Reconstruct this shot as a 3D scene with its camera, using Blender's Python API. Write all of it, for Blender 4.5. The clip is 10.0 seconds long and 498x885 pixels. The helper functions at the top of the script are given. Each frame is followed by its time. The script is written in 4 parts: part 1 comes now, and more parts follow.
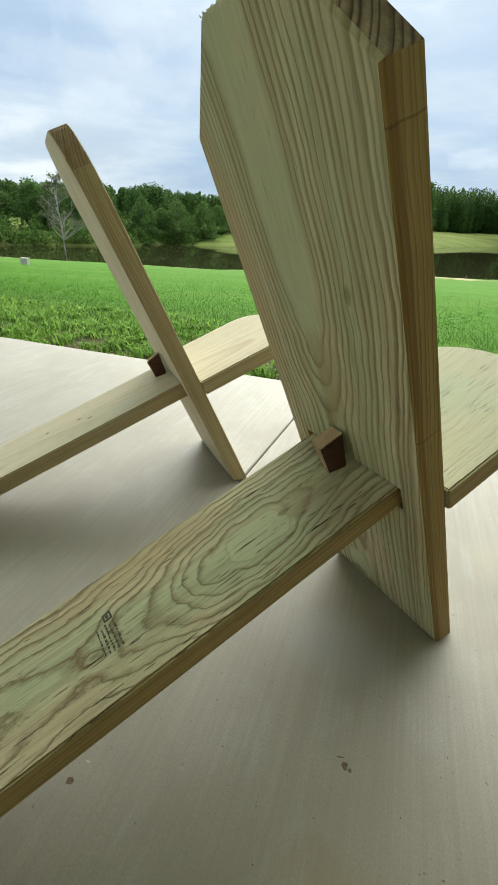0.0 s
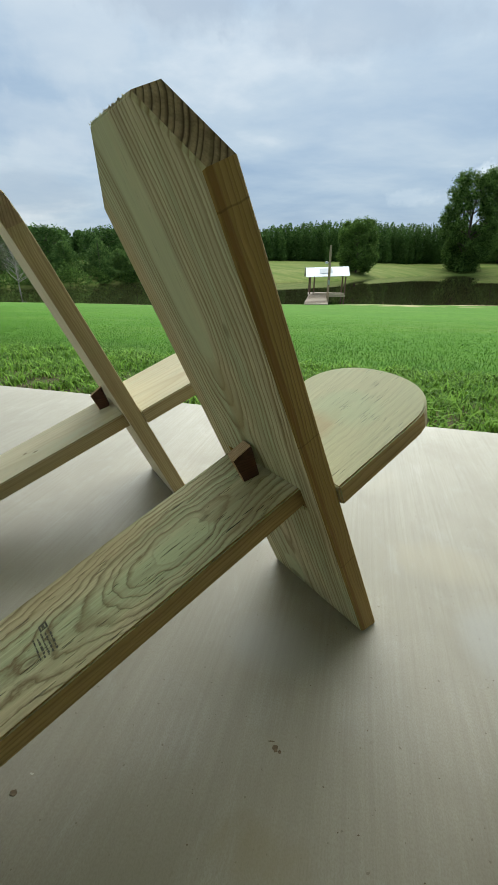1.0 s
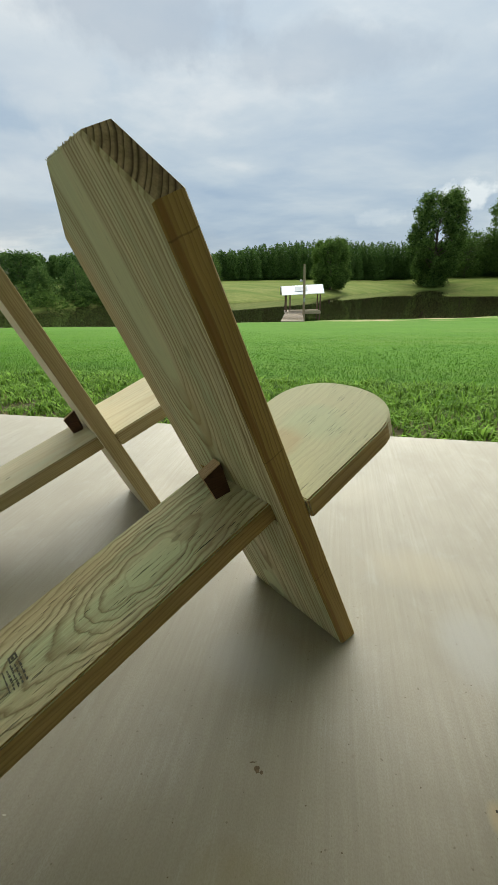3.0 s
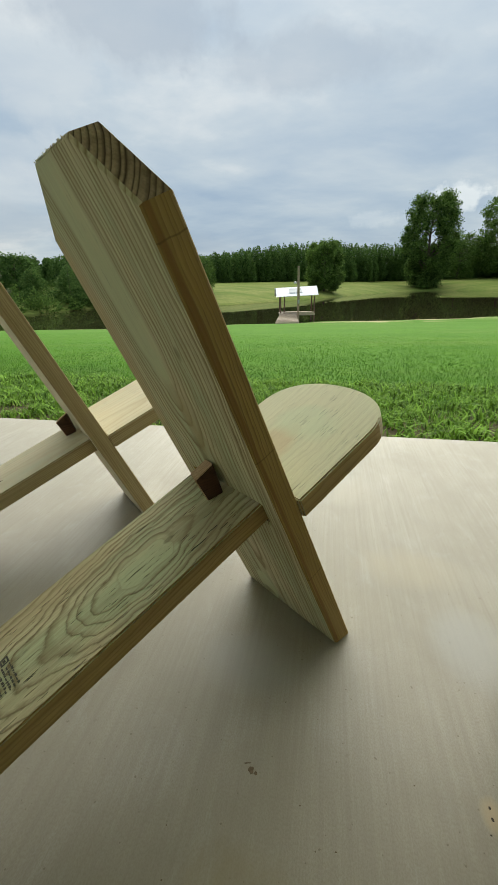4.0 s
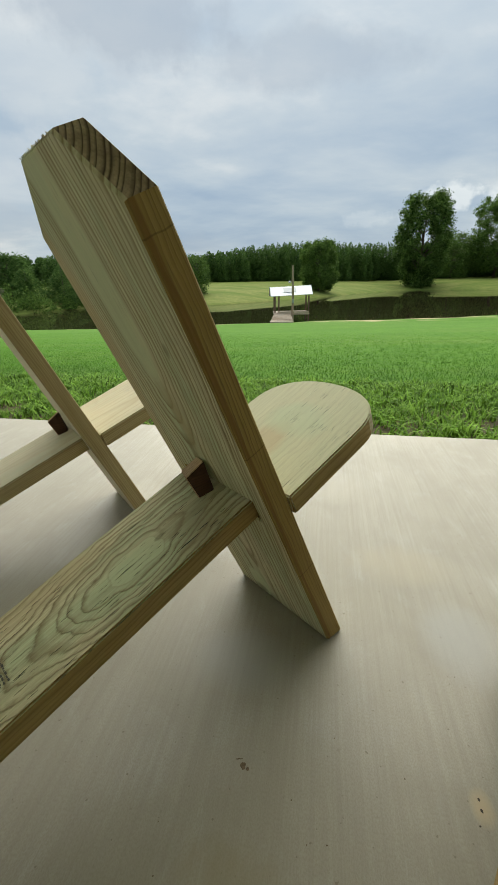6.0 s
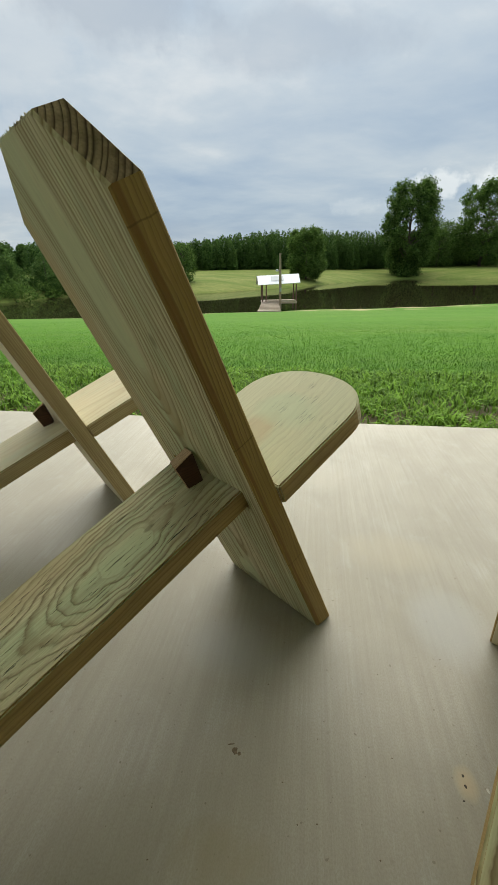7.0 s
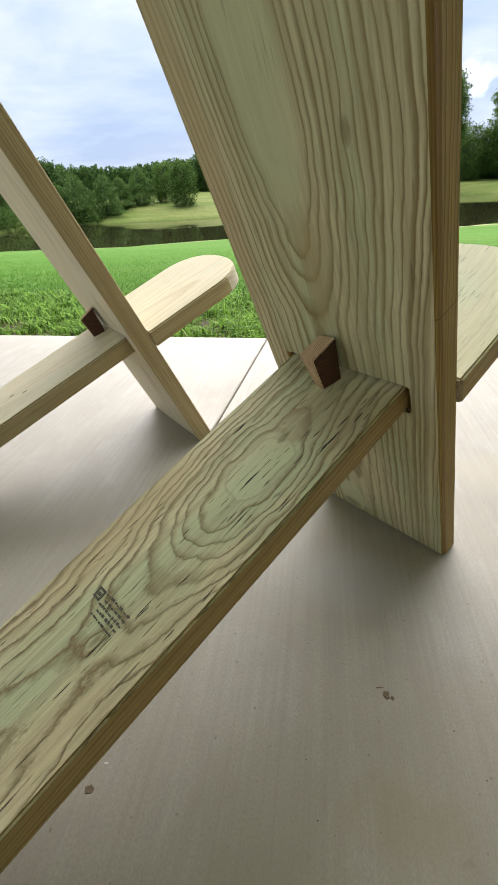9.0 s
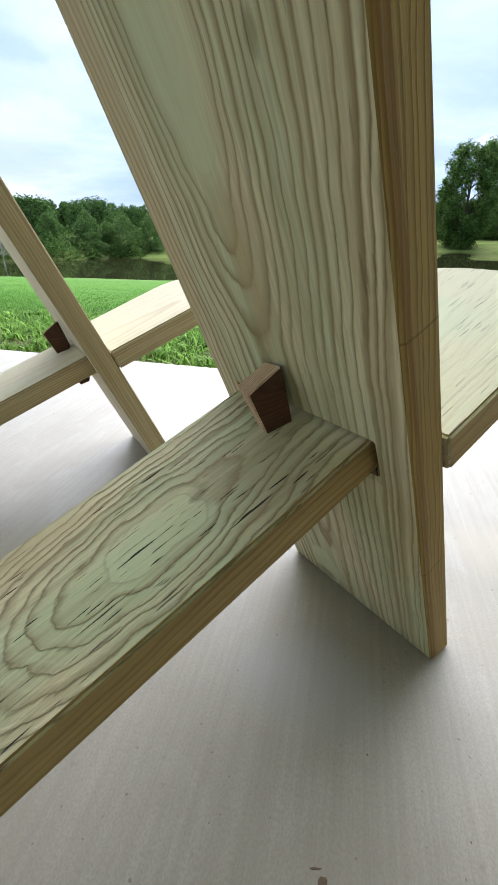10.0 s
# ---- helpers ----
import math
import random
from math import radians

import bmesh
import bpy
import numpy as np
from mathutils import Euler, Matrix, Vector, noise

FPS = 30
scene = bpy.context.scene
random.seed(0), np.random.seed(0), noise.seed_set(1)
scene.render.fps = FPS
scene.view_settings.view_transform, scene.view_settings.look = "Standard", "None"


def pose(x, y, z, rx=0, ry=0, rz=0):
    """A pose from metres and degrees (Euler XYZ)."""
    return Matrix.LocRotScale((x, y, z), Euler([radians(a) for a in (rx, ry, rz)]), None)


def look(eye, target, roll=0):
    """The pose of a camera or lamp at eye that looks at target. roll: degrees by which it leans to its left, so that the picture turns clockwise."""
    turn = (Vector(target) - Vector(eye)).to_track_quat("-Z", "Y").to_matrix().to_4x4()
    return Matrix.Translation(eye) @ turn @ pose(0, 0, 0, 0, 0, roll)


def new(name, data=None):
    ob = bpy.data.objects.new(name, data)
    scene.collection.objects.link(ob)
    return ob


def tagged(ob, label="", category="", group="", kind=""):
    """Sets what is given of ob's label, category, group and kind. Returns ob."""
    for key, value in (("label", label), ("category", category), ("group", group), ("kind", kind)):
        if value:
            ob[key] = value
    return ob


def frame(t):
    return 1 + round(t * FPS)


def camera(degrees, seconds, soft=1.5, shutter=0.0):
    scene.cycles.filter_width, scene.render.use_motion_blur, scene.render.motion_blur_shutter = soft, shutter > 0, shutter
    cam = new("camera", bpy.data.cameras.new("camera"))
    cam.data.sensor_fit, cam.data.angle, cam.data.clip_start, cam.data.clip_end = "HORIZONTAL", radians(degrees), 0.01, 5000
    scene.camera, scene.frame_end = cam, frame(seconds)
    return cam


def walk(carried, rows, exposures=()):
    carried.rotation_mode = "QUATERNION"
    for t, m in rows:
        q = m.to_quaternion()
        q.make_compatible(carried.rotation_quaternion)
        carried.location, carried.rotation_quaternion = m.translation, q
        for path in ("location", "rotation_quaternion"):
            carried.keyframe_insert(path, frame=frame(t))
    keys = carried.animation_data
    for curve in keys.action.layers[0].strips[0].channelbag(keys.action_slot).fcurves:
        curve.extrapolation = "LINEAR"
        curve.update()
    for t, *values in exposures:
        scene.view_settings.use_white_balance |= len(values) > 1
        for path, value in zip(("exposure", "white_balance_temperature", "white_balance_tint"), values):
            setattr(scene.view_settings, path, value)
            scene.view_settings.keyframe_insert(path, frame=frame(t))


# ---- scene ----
cam = camera(63.0, 10.0, soft=0.95)
PATH = [
    (0, (0.0960, 0.1581, 0.7298), (-0.0878, 1.9047, -0.2267), 2.15),
    (0.5, (0.16, 0.114, 0.748), (0.082, 1.915, -0.119), 1.7),
    (1, (0.188, 0.075, 0.75), (0.15, 1.898, -0.074), 0.5),
    (1.5, (0.203, 0.07, 0.755), (0.199, 1.908, -0.033), -0.1),
    (2, (0.213, 0.066, 0.757), (0.228, 1.912, -0.012), -0.5),
    (3.5, (0.214, 0.064, 0.754), (0.269, 1.92, 0.012), -1.0),
    (4, (0.22, 0.062, 0.754), (0.285, 1.919, 0.014), -1.1),
    (4.5, (0.226, 0.06, 0.753), (0.301, 1.918, 0.017), -1.2),
    (5, (0.227, 0.059, 0.755), (0.306, 1.917, 0.018), -1.2),
    (6.5, (0.229, 0.058, 0.749), (0.336, 1.907, -0.006), -1.1),
    (7, (0.228, 0.059, 0.751), (0.37, 1.891, -0.038), -1.0),
    (7.5, (0.215, 0.077, 0.738), (0.387, 1.881, -0.109), -0.8),
    (8, (0.162, 0.13, 0.698), (0.348, 1.893, -0.228), -0.8),
    (8.5, (0.0805, 0.1782, 0.6546), (0.2358, 1.9037, -0.3444), -1.34),
    (9, (0.0322, 0.1971, 0.6268), (0.1162, 1.8904, -0.4327), -2.64),
    (9.5, (0.0786, 0.2444, 0.6489), (0.0693, 1.9619, -0.3761), -2.40),
    (10, (0.1486, 0.3282, 0.5697), (0.1459, 2.1078, -0.3420), 0.88),
]
EXPOSURES = [(0, 1.15, 6400, 6), (0.5, 0.95, 6600, 5), (1, 0.8, 6250, 5), (2, 0.82, 6720, 6), (3.5, 0.77, 6730, 6), (7, 0.75, 6780, 7), (7.5, 0.75, 6750, 8), (8, 0.87, 6800, 5), (8.5, 1.12, 7100, 3), (9, 1.36, 6330, 17), (10, 1.52, 5760, 17)]
walk(cam, [(t, look(eye, target, roll)) for t, eye, target, roll in PATH], EXPOSURES)

# ---- world and light ----
SUN_ELEV, SUN_AZ = 53.0, 10.0          # azimuth: degrees from +y towards +x
SUN_POWER, SKY_POWER = 2.75, 0.05
world = bpy.data.worlds.new("overcast_sky")
scene.world = world
world.use_nodes = True
wn, wl = world.node_tree.nodes, world.node_tree.links
wn.clear()


def wnode(kind, **values):
    n = wn.new(kind)
    for k, v in values.items():
        n.inputs[k].default_value = v
    return n


sky = wn.new("ShaderNodeTexSky")
sky.sky_type, sky.sun_disc = "NISHITA", False
sky.sun_elevation, sky.sun_rotation = radians(SUN_ELEV), radians(SUN_AZ)
sky.air_density, sky.dust_density, sky.ozone_density = 1.0, 2.0, 1.5
skydim = wn.new("ShaderNodeVectorMath"); skydim.operation = "SCALE"
skydim.inputs["Scale"].default_value = SKY_POWER
wl.new(sky.outputs[0], skydim.inputs[0])
coord = wn.new("ShaderNodeTexCoord")
sep = wn.new("ShaderNodeSeparateXYZ")
wl.new(coord.outputs["Generated"], sep.inputs[0])


def wmath(op, a, b=0.0, clamp=False):
    n = wn.new("ShaderNodeMath"); n.operation = op; n.use_clamp = clamp
    for i, v in enumerate((a, b)):
        if isinstance(v, (int, float)):
            n.inputs[i].default_value = v
        else:
            wl.new(v, n.inputs[i])
    return n.outputs[0]


up = wmath("MAXIMUM", sep.outputs[2], 0.0)
den = wmath("ADD", up, 0.16)
comb = wn.new("ShaderNodeCombineXYZ")
wl.new(wmath("DIVIDE", sep.outputs[0], den), comb.inputs[0])
wl.new(wmath("DIVIDE", sep.outputs[1], den), comb.inputs[1])


def wramp(src, stops):
    r = wn.new("ShaderNodeValToRGB")
    e = r.color_ramp.elements
    while len(e) < len(stops):
        e.new(0.5)
    for el, (p, c) in zip(e, stops):
        el.position, el.color = p, (*c, 1)
    wl.new(src, r.inputs[0])
    return r.outputs[0]


def wmap(scale, rot=0.0, move=(0, 0, 0)):
    m = wn.new("ShaderNodeMapping")
    m.inputs["Scale"].default_value, m.inputs["Rotation"].default_value, m.inputs["Location"].default_value = scale, (0, 0, radians(rot)), move
    wl.new(comb.outputs[0], m.inputs[0])
    n = wnode("ShaderNodeTexNoise", Scale=1.0, Detail=9.0, Roughness=0.55, Distortion=0.35)
    wl.new(m.outputs[0], n.inputs["Vector"])
    return n.outputs["Fac"]


big = wmap((0.42, 0.5, 1), 25, (3.32, 1.80, 0))
fine = wmap((1.2, 1.5, 1), -20, (7.3, 0.4, 0))
wisps = wmap((3.0, 4.4, 1), 40, (1.3, 5.4, 0))
field = wmath("ADD", wmath("ADD", wmath("MULTIPLY", big, 0.60), wmath("MULTIPLY", fine, 0.30)), wmath("MULTIPLY", wisps, 0.10))
cloud = wramp(field, [(0.37, (0.35, 0.47, 0.64)), (0.45, (0.45, 0.56, 0.70)), (0.53, (0.57, 0.66, 0.76)), (0.61, (0.80, 0.84, 0.885))])
lift = wn.new("ShaderNodeVectorMath"); lift.operation = "SCALE"
wl.new(cloud, lift.inputs[0])
wl.new(wmath("ADD", wmath("MULTIPLY", wmath("POWER", up, 2.6), 0.62), 0.565), lift.inputs["Scale"])


def cumulus(below, way, size, amount, grain=38.0, tone=(0.62, 0.64, 0.65)):
    """One small bright heap of cloud low in the sky."""
    d = wn.new("ShaderNodeVectorMath"); d.operation = "SUBTRACT"
    wl.new(coord.outputs["Generated"], d.inputs[0]); d.inputs[1].default_value = way
    m = wn.new("ShaderNodeVectorMath"); m.operation = "DIVIDE"
    wl.new(d.outputs[0], m.inputs[0]); m.inputs[1].default_value = size
    ln = wn.new("ShaderNodeVectorMath"); ln.operation = "LENGTH"
    wl.new(m.outputs[0], ln.inputs[0])
    n = wnode("ShaderNodeTexNoise", Scale=grain, Detail=6.0, Roughness=0.6)
    wl.new(coord.outputs["Generated"], n.inputs["Vector"])
    f = wmath("ADD", ln.outputs["Value"], wmath("MULTIPLY", wmath("SUBTRACT", n.outputs["Fac"], 0.5), 1.5))
    mask = wmath("MULTIPLY", wramp(f, [(0.50, (1, 1, 1)), (0.92, (0, 0, 0))]), amount)
    mx = wn.new("ShaderNodeMix"); mx.data_type = "RGBA"
    wl.new(mask, mx.inputs[0]); wl.new(below, mx.inputs[6])
    mx.inputs[7].default_value = (*tone, 1)
    return mx.outputs[2]


heaps = cumulus(lift.outputs[0], (0.444, 0.885, 0.142), (0.06, 0.06, 0.030), 0.55)
heaps = cumulus(heaps, (0.301, 0.947, 0.113), (0.06, 0.06, 0.018), 0.14)
heaps = cumulus(heaps, (0.541, 0.829, 0.14), (0.07, 0.07, 0.03), 0.55)
heaps = cumulus(heaps, (-0.313, 0.879, 0.36), (0.16, 0.16, 0.13), 0.3, 11.0, (0.46, 0.48, 0.505))
heaps = cumulus(heaps, (-0.143, 0.917, 0.372), (0.12, 0.12, 0.06), 0.22, 11.0, (0.46, 0.48, 0.505))
heaps = cumulus(heaps, (-0.152, 0.896, 0.418), (0.2, 0.2, 0.09), 0.6, 11.0, (0.25, 0.295, 0.36))
heaps = cumulus(heaps, (0.165, 0.918, 0.36), (0.28, 0.2, 0.05), 0.45, 11.0, (0.25, 0.295, 0.36))
heaps = cumulus(heaps, (-0.403, 0.899, 0.172), (0.1, 0.1, 0.05), 0.3, 11.0, (0.46, 0.48, 0.505))
heaps = cumulus(heaps, (-0.428, 0.897, 0.113), (0.14, 0.14, 0.05), 0.45, 11.0, (0.25, 0.295, 0.36))
heaps = cumulus(heaps, (-0.381, 0.9, 0.212), (0.2, 0.14, 0.05), 0.25, 11.0, (0.46, 0.48, 0.505))
heaps = cumulus(heaps, (-0.061, 0.997, 0.057), (0.1, 0.1, 0.05), 0.25, 11.0, (0.25, 0.295, 0.36))
mixsky = wn.new("ShaderNodeMix"); mixsky.data_type = "RGBA"
mixsky.inputs[0].default_value = 0.86
wl.new(skydim.outputs[0], mixsky.inputs[6]); wl.new(heaps, mixsky.inputs[7])
bg = wnode("ShaderNodeBackground", Strength=1.0)
wl.new(mixsky.outputs[2], bg.inputs["Color"])
wout = wn.new("ShaderNodeOutputWorld")
wl.new(bg.outputs[0], wout.inputs[0])

sun = new("sun", bpy.data.lights.new("sun", "SUN"))
sun.data.energy, sun.data.angle, sun.data.color = SUN_POWER, radians(76), (1.0, 0.97, 0.88)
az, el = radians(SUN_AZ), radians(SUN_ELEV)
sun.matrix_world = look((0, 0, 30), Vector((0, 0, 30)) - Vector((math.sin(az) * math.cos(el), math.cos(az) * math.cos(el), math.sin(el))))


# ---- materials ----
class Mat:
    """A node material with short calls for its nodes."""

    def __init__(self, name, rough=0.7):
        self.m = bpy.data.materials.new(name)
        self.m.use_nodes = True
        self.t = self.m.node_tree
        self.bsdf = self.t.nodes["Principled BSDF"]
        self.bsdf.inputs["Roughness"].default_value = rough
        self.tc = self.t.nodes.new("ShaderNodeTexCoord")

    def node(self, kind):
        return self.t.nodes.new(kind)

    def put(self, v, socket):
        if isinstance(v, bpy.types.NodeSocket):
            self.t.links.new(v, socket)
        else:
            socket.default_value = v

    def math(self, op, a, b=0.0, c=None):
        n = self.node("ShaderNodeMath"); n.operation = op
        self.put(a, n.inputs[0]); self.put(b, n.inputs[1])
        if c is not None:
            self.put(c, n.inputs[2])
        return n.outputs[0]

    def coords(self, scale=(1, 1, 1), move=(0, 0, 0), src="Object"):
        n = self.node("ShaderNodeMapping")
        n.inputs["Scale"].default_value, n.inputs["Location"].default_value = scale, move
        self.t.links.new(self.tc.outputs[src], n.inputs[0])
        return n.outputs[0]

    def noise(self, vec, scale=1.0, detail=4.0, rough=0.5, distort=0.0):
        n = self.node("ShaderNodeTexNoise")
        n.inputs["Scale"].default_value, n.inputs["Detail"].default_value = scale, detail
        n.inputs["Roughness"].default_value, n.inputs["Distortion"].default_value = rough, distort
        self.t.links.new(vec, n.inputs["Vector"])
        return n.outputs["Fac"]

    def ramp(self, src, stops, easing="LINEAR"):
        r = self.node("ShaderNodeValToRGB")
        r.color_ramp.interpolation = easing
        e = r.color_ramp.elements
        while len(e) < len(stops):
            e.new(0.5)
        for el_, (p, c) in zip(e, stops):
            el_.position = p
            el_.color = (*c, 1) if not isinstance(c, (int, float)) else (c, c, c, 1)
        self.t.links.new(src, r.inputs[0])
        return r.outputs[0]

    def mix(self, f, a, b, blend="MIX"):
        n = self.node("ShaderNodeMix"); n.data_type = "RGBA"; n.blend_type = blend
        self.put(f, n.inputs[0])
        self.put((*a, 1) if isinstance(a, tuple) else a, n.inputs[6])
        self.put((*b, 1) if isinstance(b, tuple) else b, n.inputs[7])
        return n.outputs[2]

    def bump(self, height, strength=0.3, distance=0.002):
        n = self.node("ShaderNodeBump")
        n.inputs["Strength"].default_value, n.inputs["Distance"].default_value = strength, distance
        self.t.links.new(height, n.inputs["Height"])
        self.t.links.new(n.outputs[0], self.bsdf.inputs["Normal"])

    def base(self, c):
        self.put((*c, 1) if isinstance(c, tuple) else c, self.bsdf.inputs["Base Color"])

    def random(self):
        return self.node("ShaderNodeObjectInfo").outputs["Random"]

    def island(self):
        return self.node("ShaderNodeNewGeometry").outputs["Random Per Island"]


def wood(name, x0, d0, tilt, bow, y0, period, light, dark, green, seed, checks=0.5, rough=0.72, weave=0.012, relief=0.55, jag=0.35, knots=(), greening=(0.47, 0.68), calm_lit=None, bold=0.3, axis=None, pale=(), heart=None, nicks=(), tints=()):
    """Sawn pine: year rings round an axis that runs along the board (y) at depth d0 + tilt*y + bow*(y - y0)^2 under the
    face.
    knots: (x, y, rx, ry) on the face, round which the rings swell. axis: (start, length, depths, sideways, sapwood),
    the depth and the sideways place of the rings' axis along the board, and the radius of the plain wood round it.
    pale: (x, y, rx, ry) plain greenish patches.
    tints: (x, y, rx, ry, colour, amount), patches of another tone. heart: a darker band of heartwood, (depth, width,
    colour). nicks: pencil lines across the board."""
    w = Mat(name, rough)
    s = w.node("ShaderNodeSeparateXYZ")
    w.t.links.new(w.tc.outputs["Object"], s.inputs[0])
    x, y, z = s.outputs
    n1 = w.noise(w.coords((7, 2.2, 7), (seed, seed * 0.7, 0)), 1.0, 3.0, 0.5)
    n2 = w.noise(w.coords((34, 15, 34), (seed * 2, 0, 0)), 1.0, 4.0, 0.6)
    dy = w.math("SUBTRACT", y, y0)
    dy2 = w.math("MULTIPLY", dy, dy)
    dy2 = w.math("DIVIDE", dy2, w.math("MULTIPLY_ADD", dy2, 14.0, 1.0))
    depth = w.math("ADD", w.math("MULTIPLY_ADD", y, tilt, d0), w.math("MULTIPLY", dy2, bow))
    xx = w.math("SUBTRACT", x, x0)
    if axis:
        along = w.math("DIVIDE", w.math("SUBTRACT", y, axis[0]), axis[1])
        depth = w.ramp(along, axis[2], "EASE")
        xx = w.math("ADD", w.math("SUBTRACT", x, w.ramp(along, axis[3], "EASE")), 0.1)
    depth = w.math("SUBTRACT", depth, z)
    r = w.math("SQRT", w.math("ADD", w.math("MULTIPLY", xx, xx), w.math("MULTIPLY", depth, depth)))
    r = w.math("ADD", r, w.math("MULTIPLY", w.math("SUBTRACT", n1, 0.5), weave * 2.2))
    r = w.math("ADD", r, w.math("MULTIPLY", w.math("SUBTRACT", n2, 0.5), weave * jag))
    core = None
    for kx, ky, rx, ry in knots:
        a = w.math("DIVIDE", w.math("SUBTRACT", x, kx), rx)
        b = w.math("DIVIDE", w.math("SUBTRACT", y, ky), ry)
        q = w.math("ADD", w.math("MULTIPLY", a, a), w.math("MULTIPLY", b, b))
        q = w.math("ADD", q, w.math("MULTIPLY", w.math("SUBTRACT", n2, 0.5), 2.2))
        r = w.math("ADD", r, w.math("DIVIDE", period * 0.8, w.math("MULTIPLY_ADD", q, 0.35, 1.0)))
        spot = w.ramp(q, [(0.25, 1.0), (1.0, 0.0)])
        core = spot if core is None else w.math("MAXIMUM", core, spot)
    v = w.node("ShaderNodeTexNoise")
    v.noise_dimensions = "1D"
    v.inputs["Scale"].default_value = 0.8 / period
    v.inputs["Detail"].default_value = 1.0
    w.t.links.new(r, v.inputs["W"])
    uneven = v.outputs["Fac"]
    turns = w.math("MULTIPLY_ADD", uneven, 0.9, w.math("DIVIDE", r, period))
    ring = w.math("FRACT", turns)
    late = w.ramp(ring, [(0.0, 0.15), (0.10, 0.0), (0.45, 0.04), (0.72, 0.6), (0.86, 1.0), (1.0, 0.15)])
    plainness = None
    if axis:
        plainness = w.ramp(w.math("DIVIDE", r, axis[4]), [(0.90, 1.0), (1.0, 0.0)])
    for kx, ky, rx, ry in pale:
        a = w.math("DIVIDE", w.math("SUBTRACT", x, kx), rx)
        b = w.math("DIVIDE", w.math("SUBTRACT", y, ky), ry)
        q = w.math("ADD", w.math("MULTIPLY_ADD", a, a, w.math("MULTIPLY", b, b)), w.math("MULTIPLY", w.math("SUBTRACT", n1, 0.5), 2.0))
        spot = w.ramp(q, [(0.7, 1.0), (1.0, 0.0)])
        plainness = spot if plainness is None else w.math("MAXIMUM", plainness, spot)
    if plainness is not None:
        late = w.math("MULTIPLY", late, w.math("MULTIPLY_ADD", plainness, -0.93, 1.0))
    fibre = w.noise(w.coords((330, 7, 330), (seed, 0, 0)), 1.0, 5.0, 0.65)
    mid = w.noise(w.coords((70, 2.5, 70), (0, seed * 4, 0)), 1.0, 3.0, 0.5)
    tone = w.noise(w.coords((11, 2.6, 11), (seed * 3, 2, 0)), 1.0, 4.0, 0.6)
    col = w.mix(w.ramp(tone, [(greening[0], 0.0), (greening[1], 1.0)]), light, green)
    if plainness is not None:
        col = w.mix(w.math("MULTIPLY", plainness, 0.45), col, green)
    strength = w.noise(w.coords((6, 3.5, 6), (4, seed, 1)), 1.0, 3.0, 0.55)
    if calm_lit:
        quiet = w.node("ShaderNodeMapRange")
        w.put(y, quiet.inputs["Value"])
        for k_, v_ in (("From Min", calm_lit[0]), ("From Max", calm_lit[1]), ("To Min", 1.0), ("To Max", calm_lit[2])):
            quiet.inputs[k_].default_value = v_
        late = w.math("MULTIPLY", late, quiet.outputs[0])
        # past the back the plain wood also pales: skylight put into the colour
        col = w.mix(w.math("SUBTRACT", 1.0, quiet.outputs[0]), col, (0.79, 0.775, 0.58))
    col = w.mix(w.math("MULTIPLY", late, w.ramp(strength, [(0.3, bold), (0.62, 1.0)])), col, dark)
    streaks = w.ramp(mid, [(0.36, 0.30), (0.60, 0.0)])
    hairs = w.ramp(fibre, [(0.34, 0.32), (0.62, 0.0)])
    if plainness is not None:
        streaks = w.math("MULTIPLY", streaks, w.math("MULTIPLY_ADD", plainness, -0.8, 1.0))
        hairs = w.math("MULTIPLY", hairs, w.math("MULTIPLY_ADD", plainness, -0.6, 1.0))
    if calm_lit:
        streaks, hairs = w.math("MULTIPLY", streaks, quiet.outputs[0]), w.math("MULTIPLY", hairs, w.math("MULTIPLY_ADD", quiet.outputs[0], 0.75, 0.25))
    col = w.mix(streaks, col, dark)
    col = w.mix(hairs, col, dark)
    if heart:
        band = w.math("ADD", w.math("ABSOLUTE", w.math("SUBTRACT", z, heart[0])), w.math("MULTIPLY", w.math("SUBTRACT", n1, 0.5), 0.008))
        col = w.mix(w.ramp(w.math("DIVIDE", band, heart[1]), [(0.55, 0.85), (1.0, 0.0)]), col, heart[2])
    for ny_ in nicks:
        off = w.math("ABSOLUTE", w.math("ADD", w.math("SUBTRACT", y, ny_), w.math("MULTIPLY", w.math("SUBTRACT", n2, 0.5), 0.006)))
        col = w.mix(w.ramp(w.math("DIVIDE", off, 0.003), [(0.15, 0.5), (0.5, 0.0)]), col, tuple(c * 0.5 for c in dark))
    if core is not None:
        col = w.mix(w.math("MULTIPLY", core, 0.5), col, tuple(c * 0.62 for c in dark))
    for kx, ky, rx, ry, tint, amount in tints:
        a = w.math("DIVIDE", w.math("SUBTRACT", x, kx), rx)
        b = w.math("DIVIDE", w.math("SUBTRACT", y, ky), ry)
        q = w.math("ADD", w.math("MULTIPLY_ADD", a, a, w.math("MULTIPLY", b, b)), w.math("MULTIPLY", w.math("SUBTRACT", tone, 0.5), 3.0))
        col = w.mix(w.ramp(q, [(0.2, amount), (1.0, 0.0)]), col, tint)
    # drying checks along the grain
    chk = w.noise(w.coords((330, 21, 330), (seed * 5, 0, 3)), 1.0, 1.0, 0.4)
    where = w.noise(w.coords((14, 5, 14), (0, seed, 9)), 1.0, 2.0, 0.5)
    crack = w.math("MULTIPLY", w.ramp(chk, [(0.672, 0.0), (0.70, 1.0)]), w.ramp(where, [(0.41, 0.0), (0.54, checks)]))
    if calm_lit:
        crack = w.math("MULTIPLY", crack, w.math("MULTIPLY_ADD", quiet.outputs[0], 0.75, 0.25))
    col = w.mix(crack, col, (0.03, 0.022, 0.014))
    w.base(col)
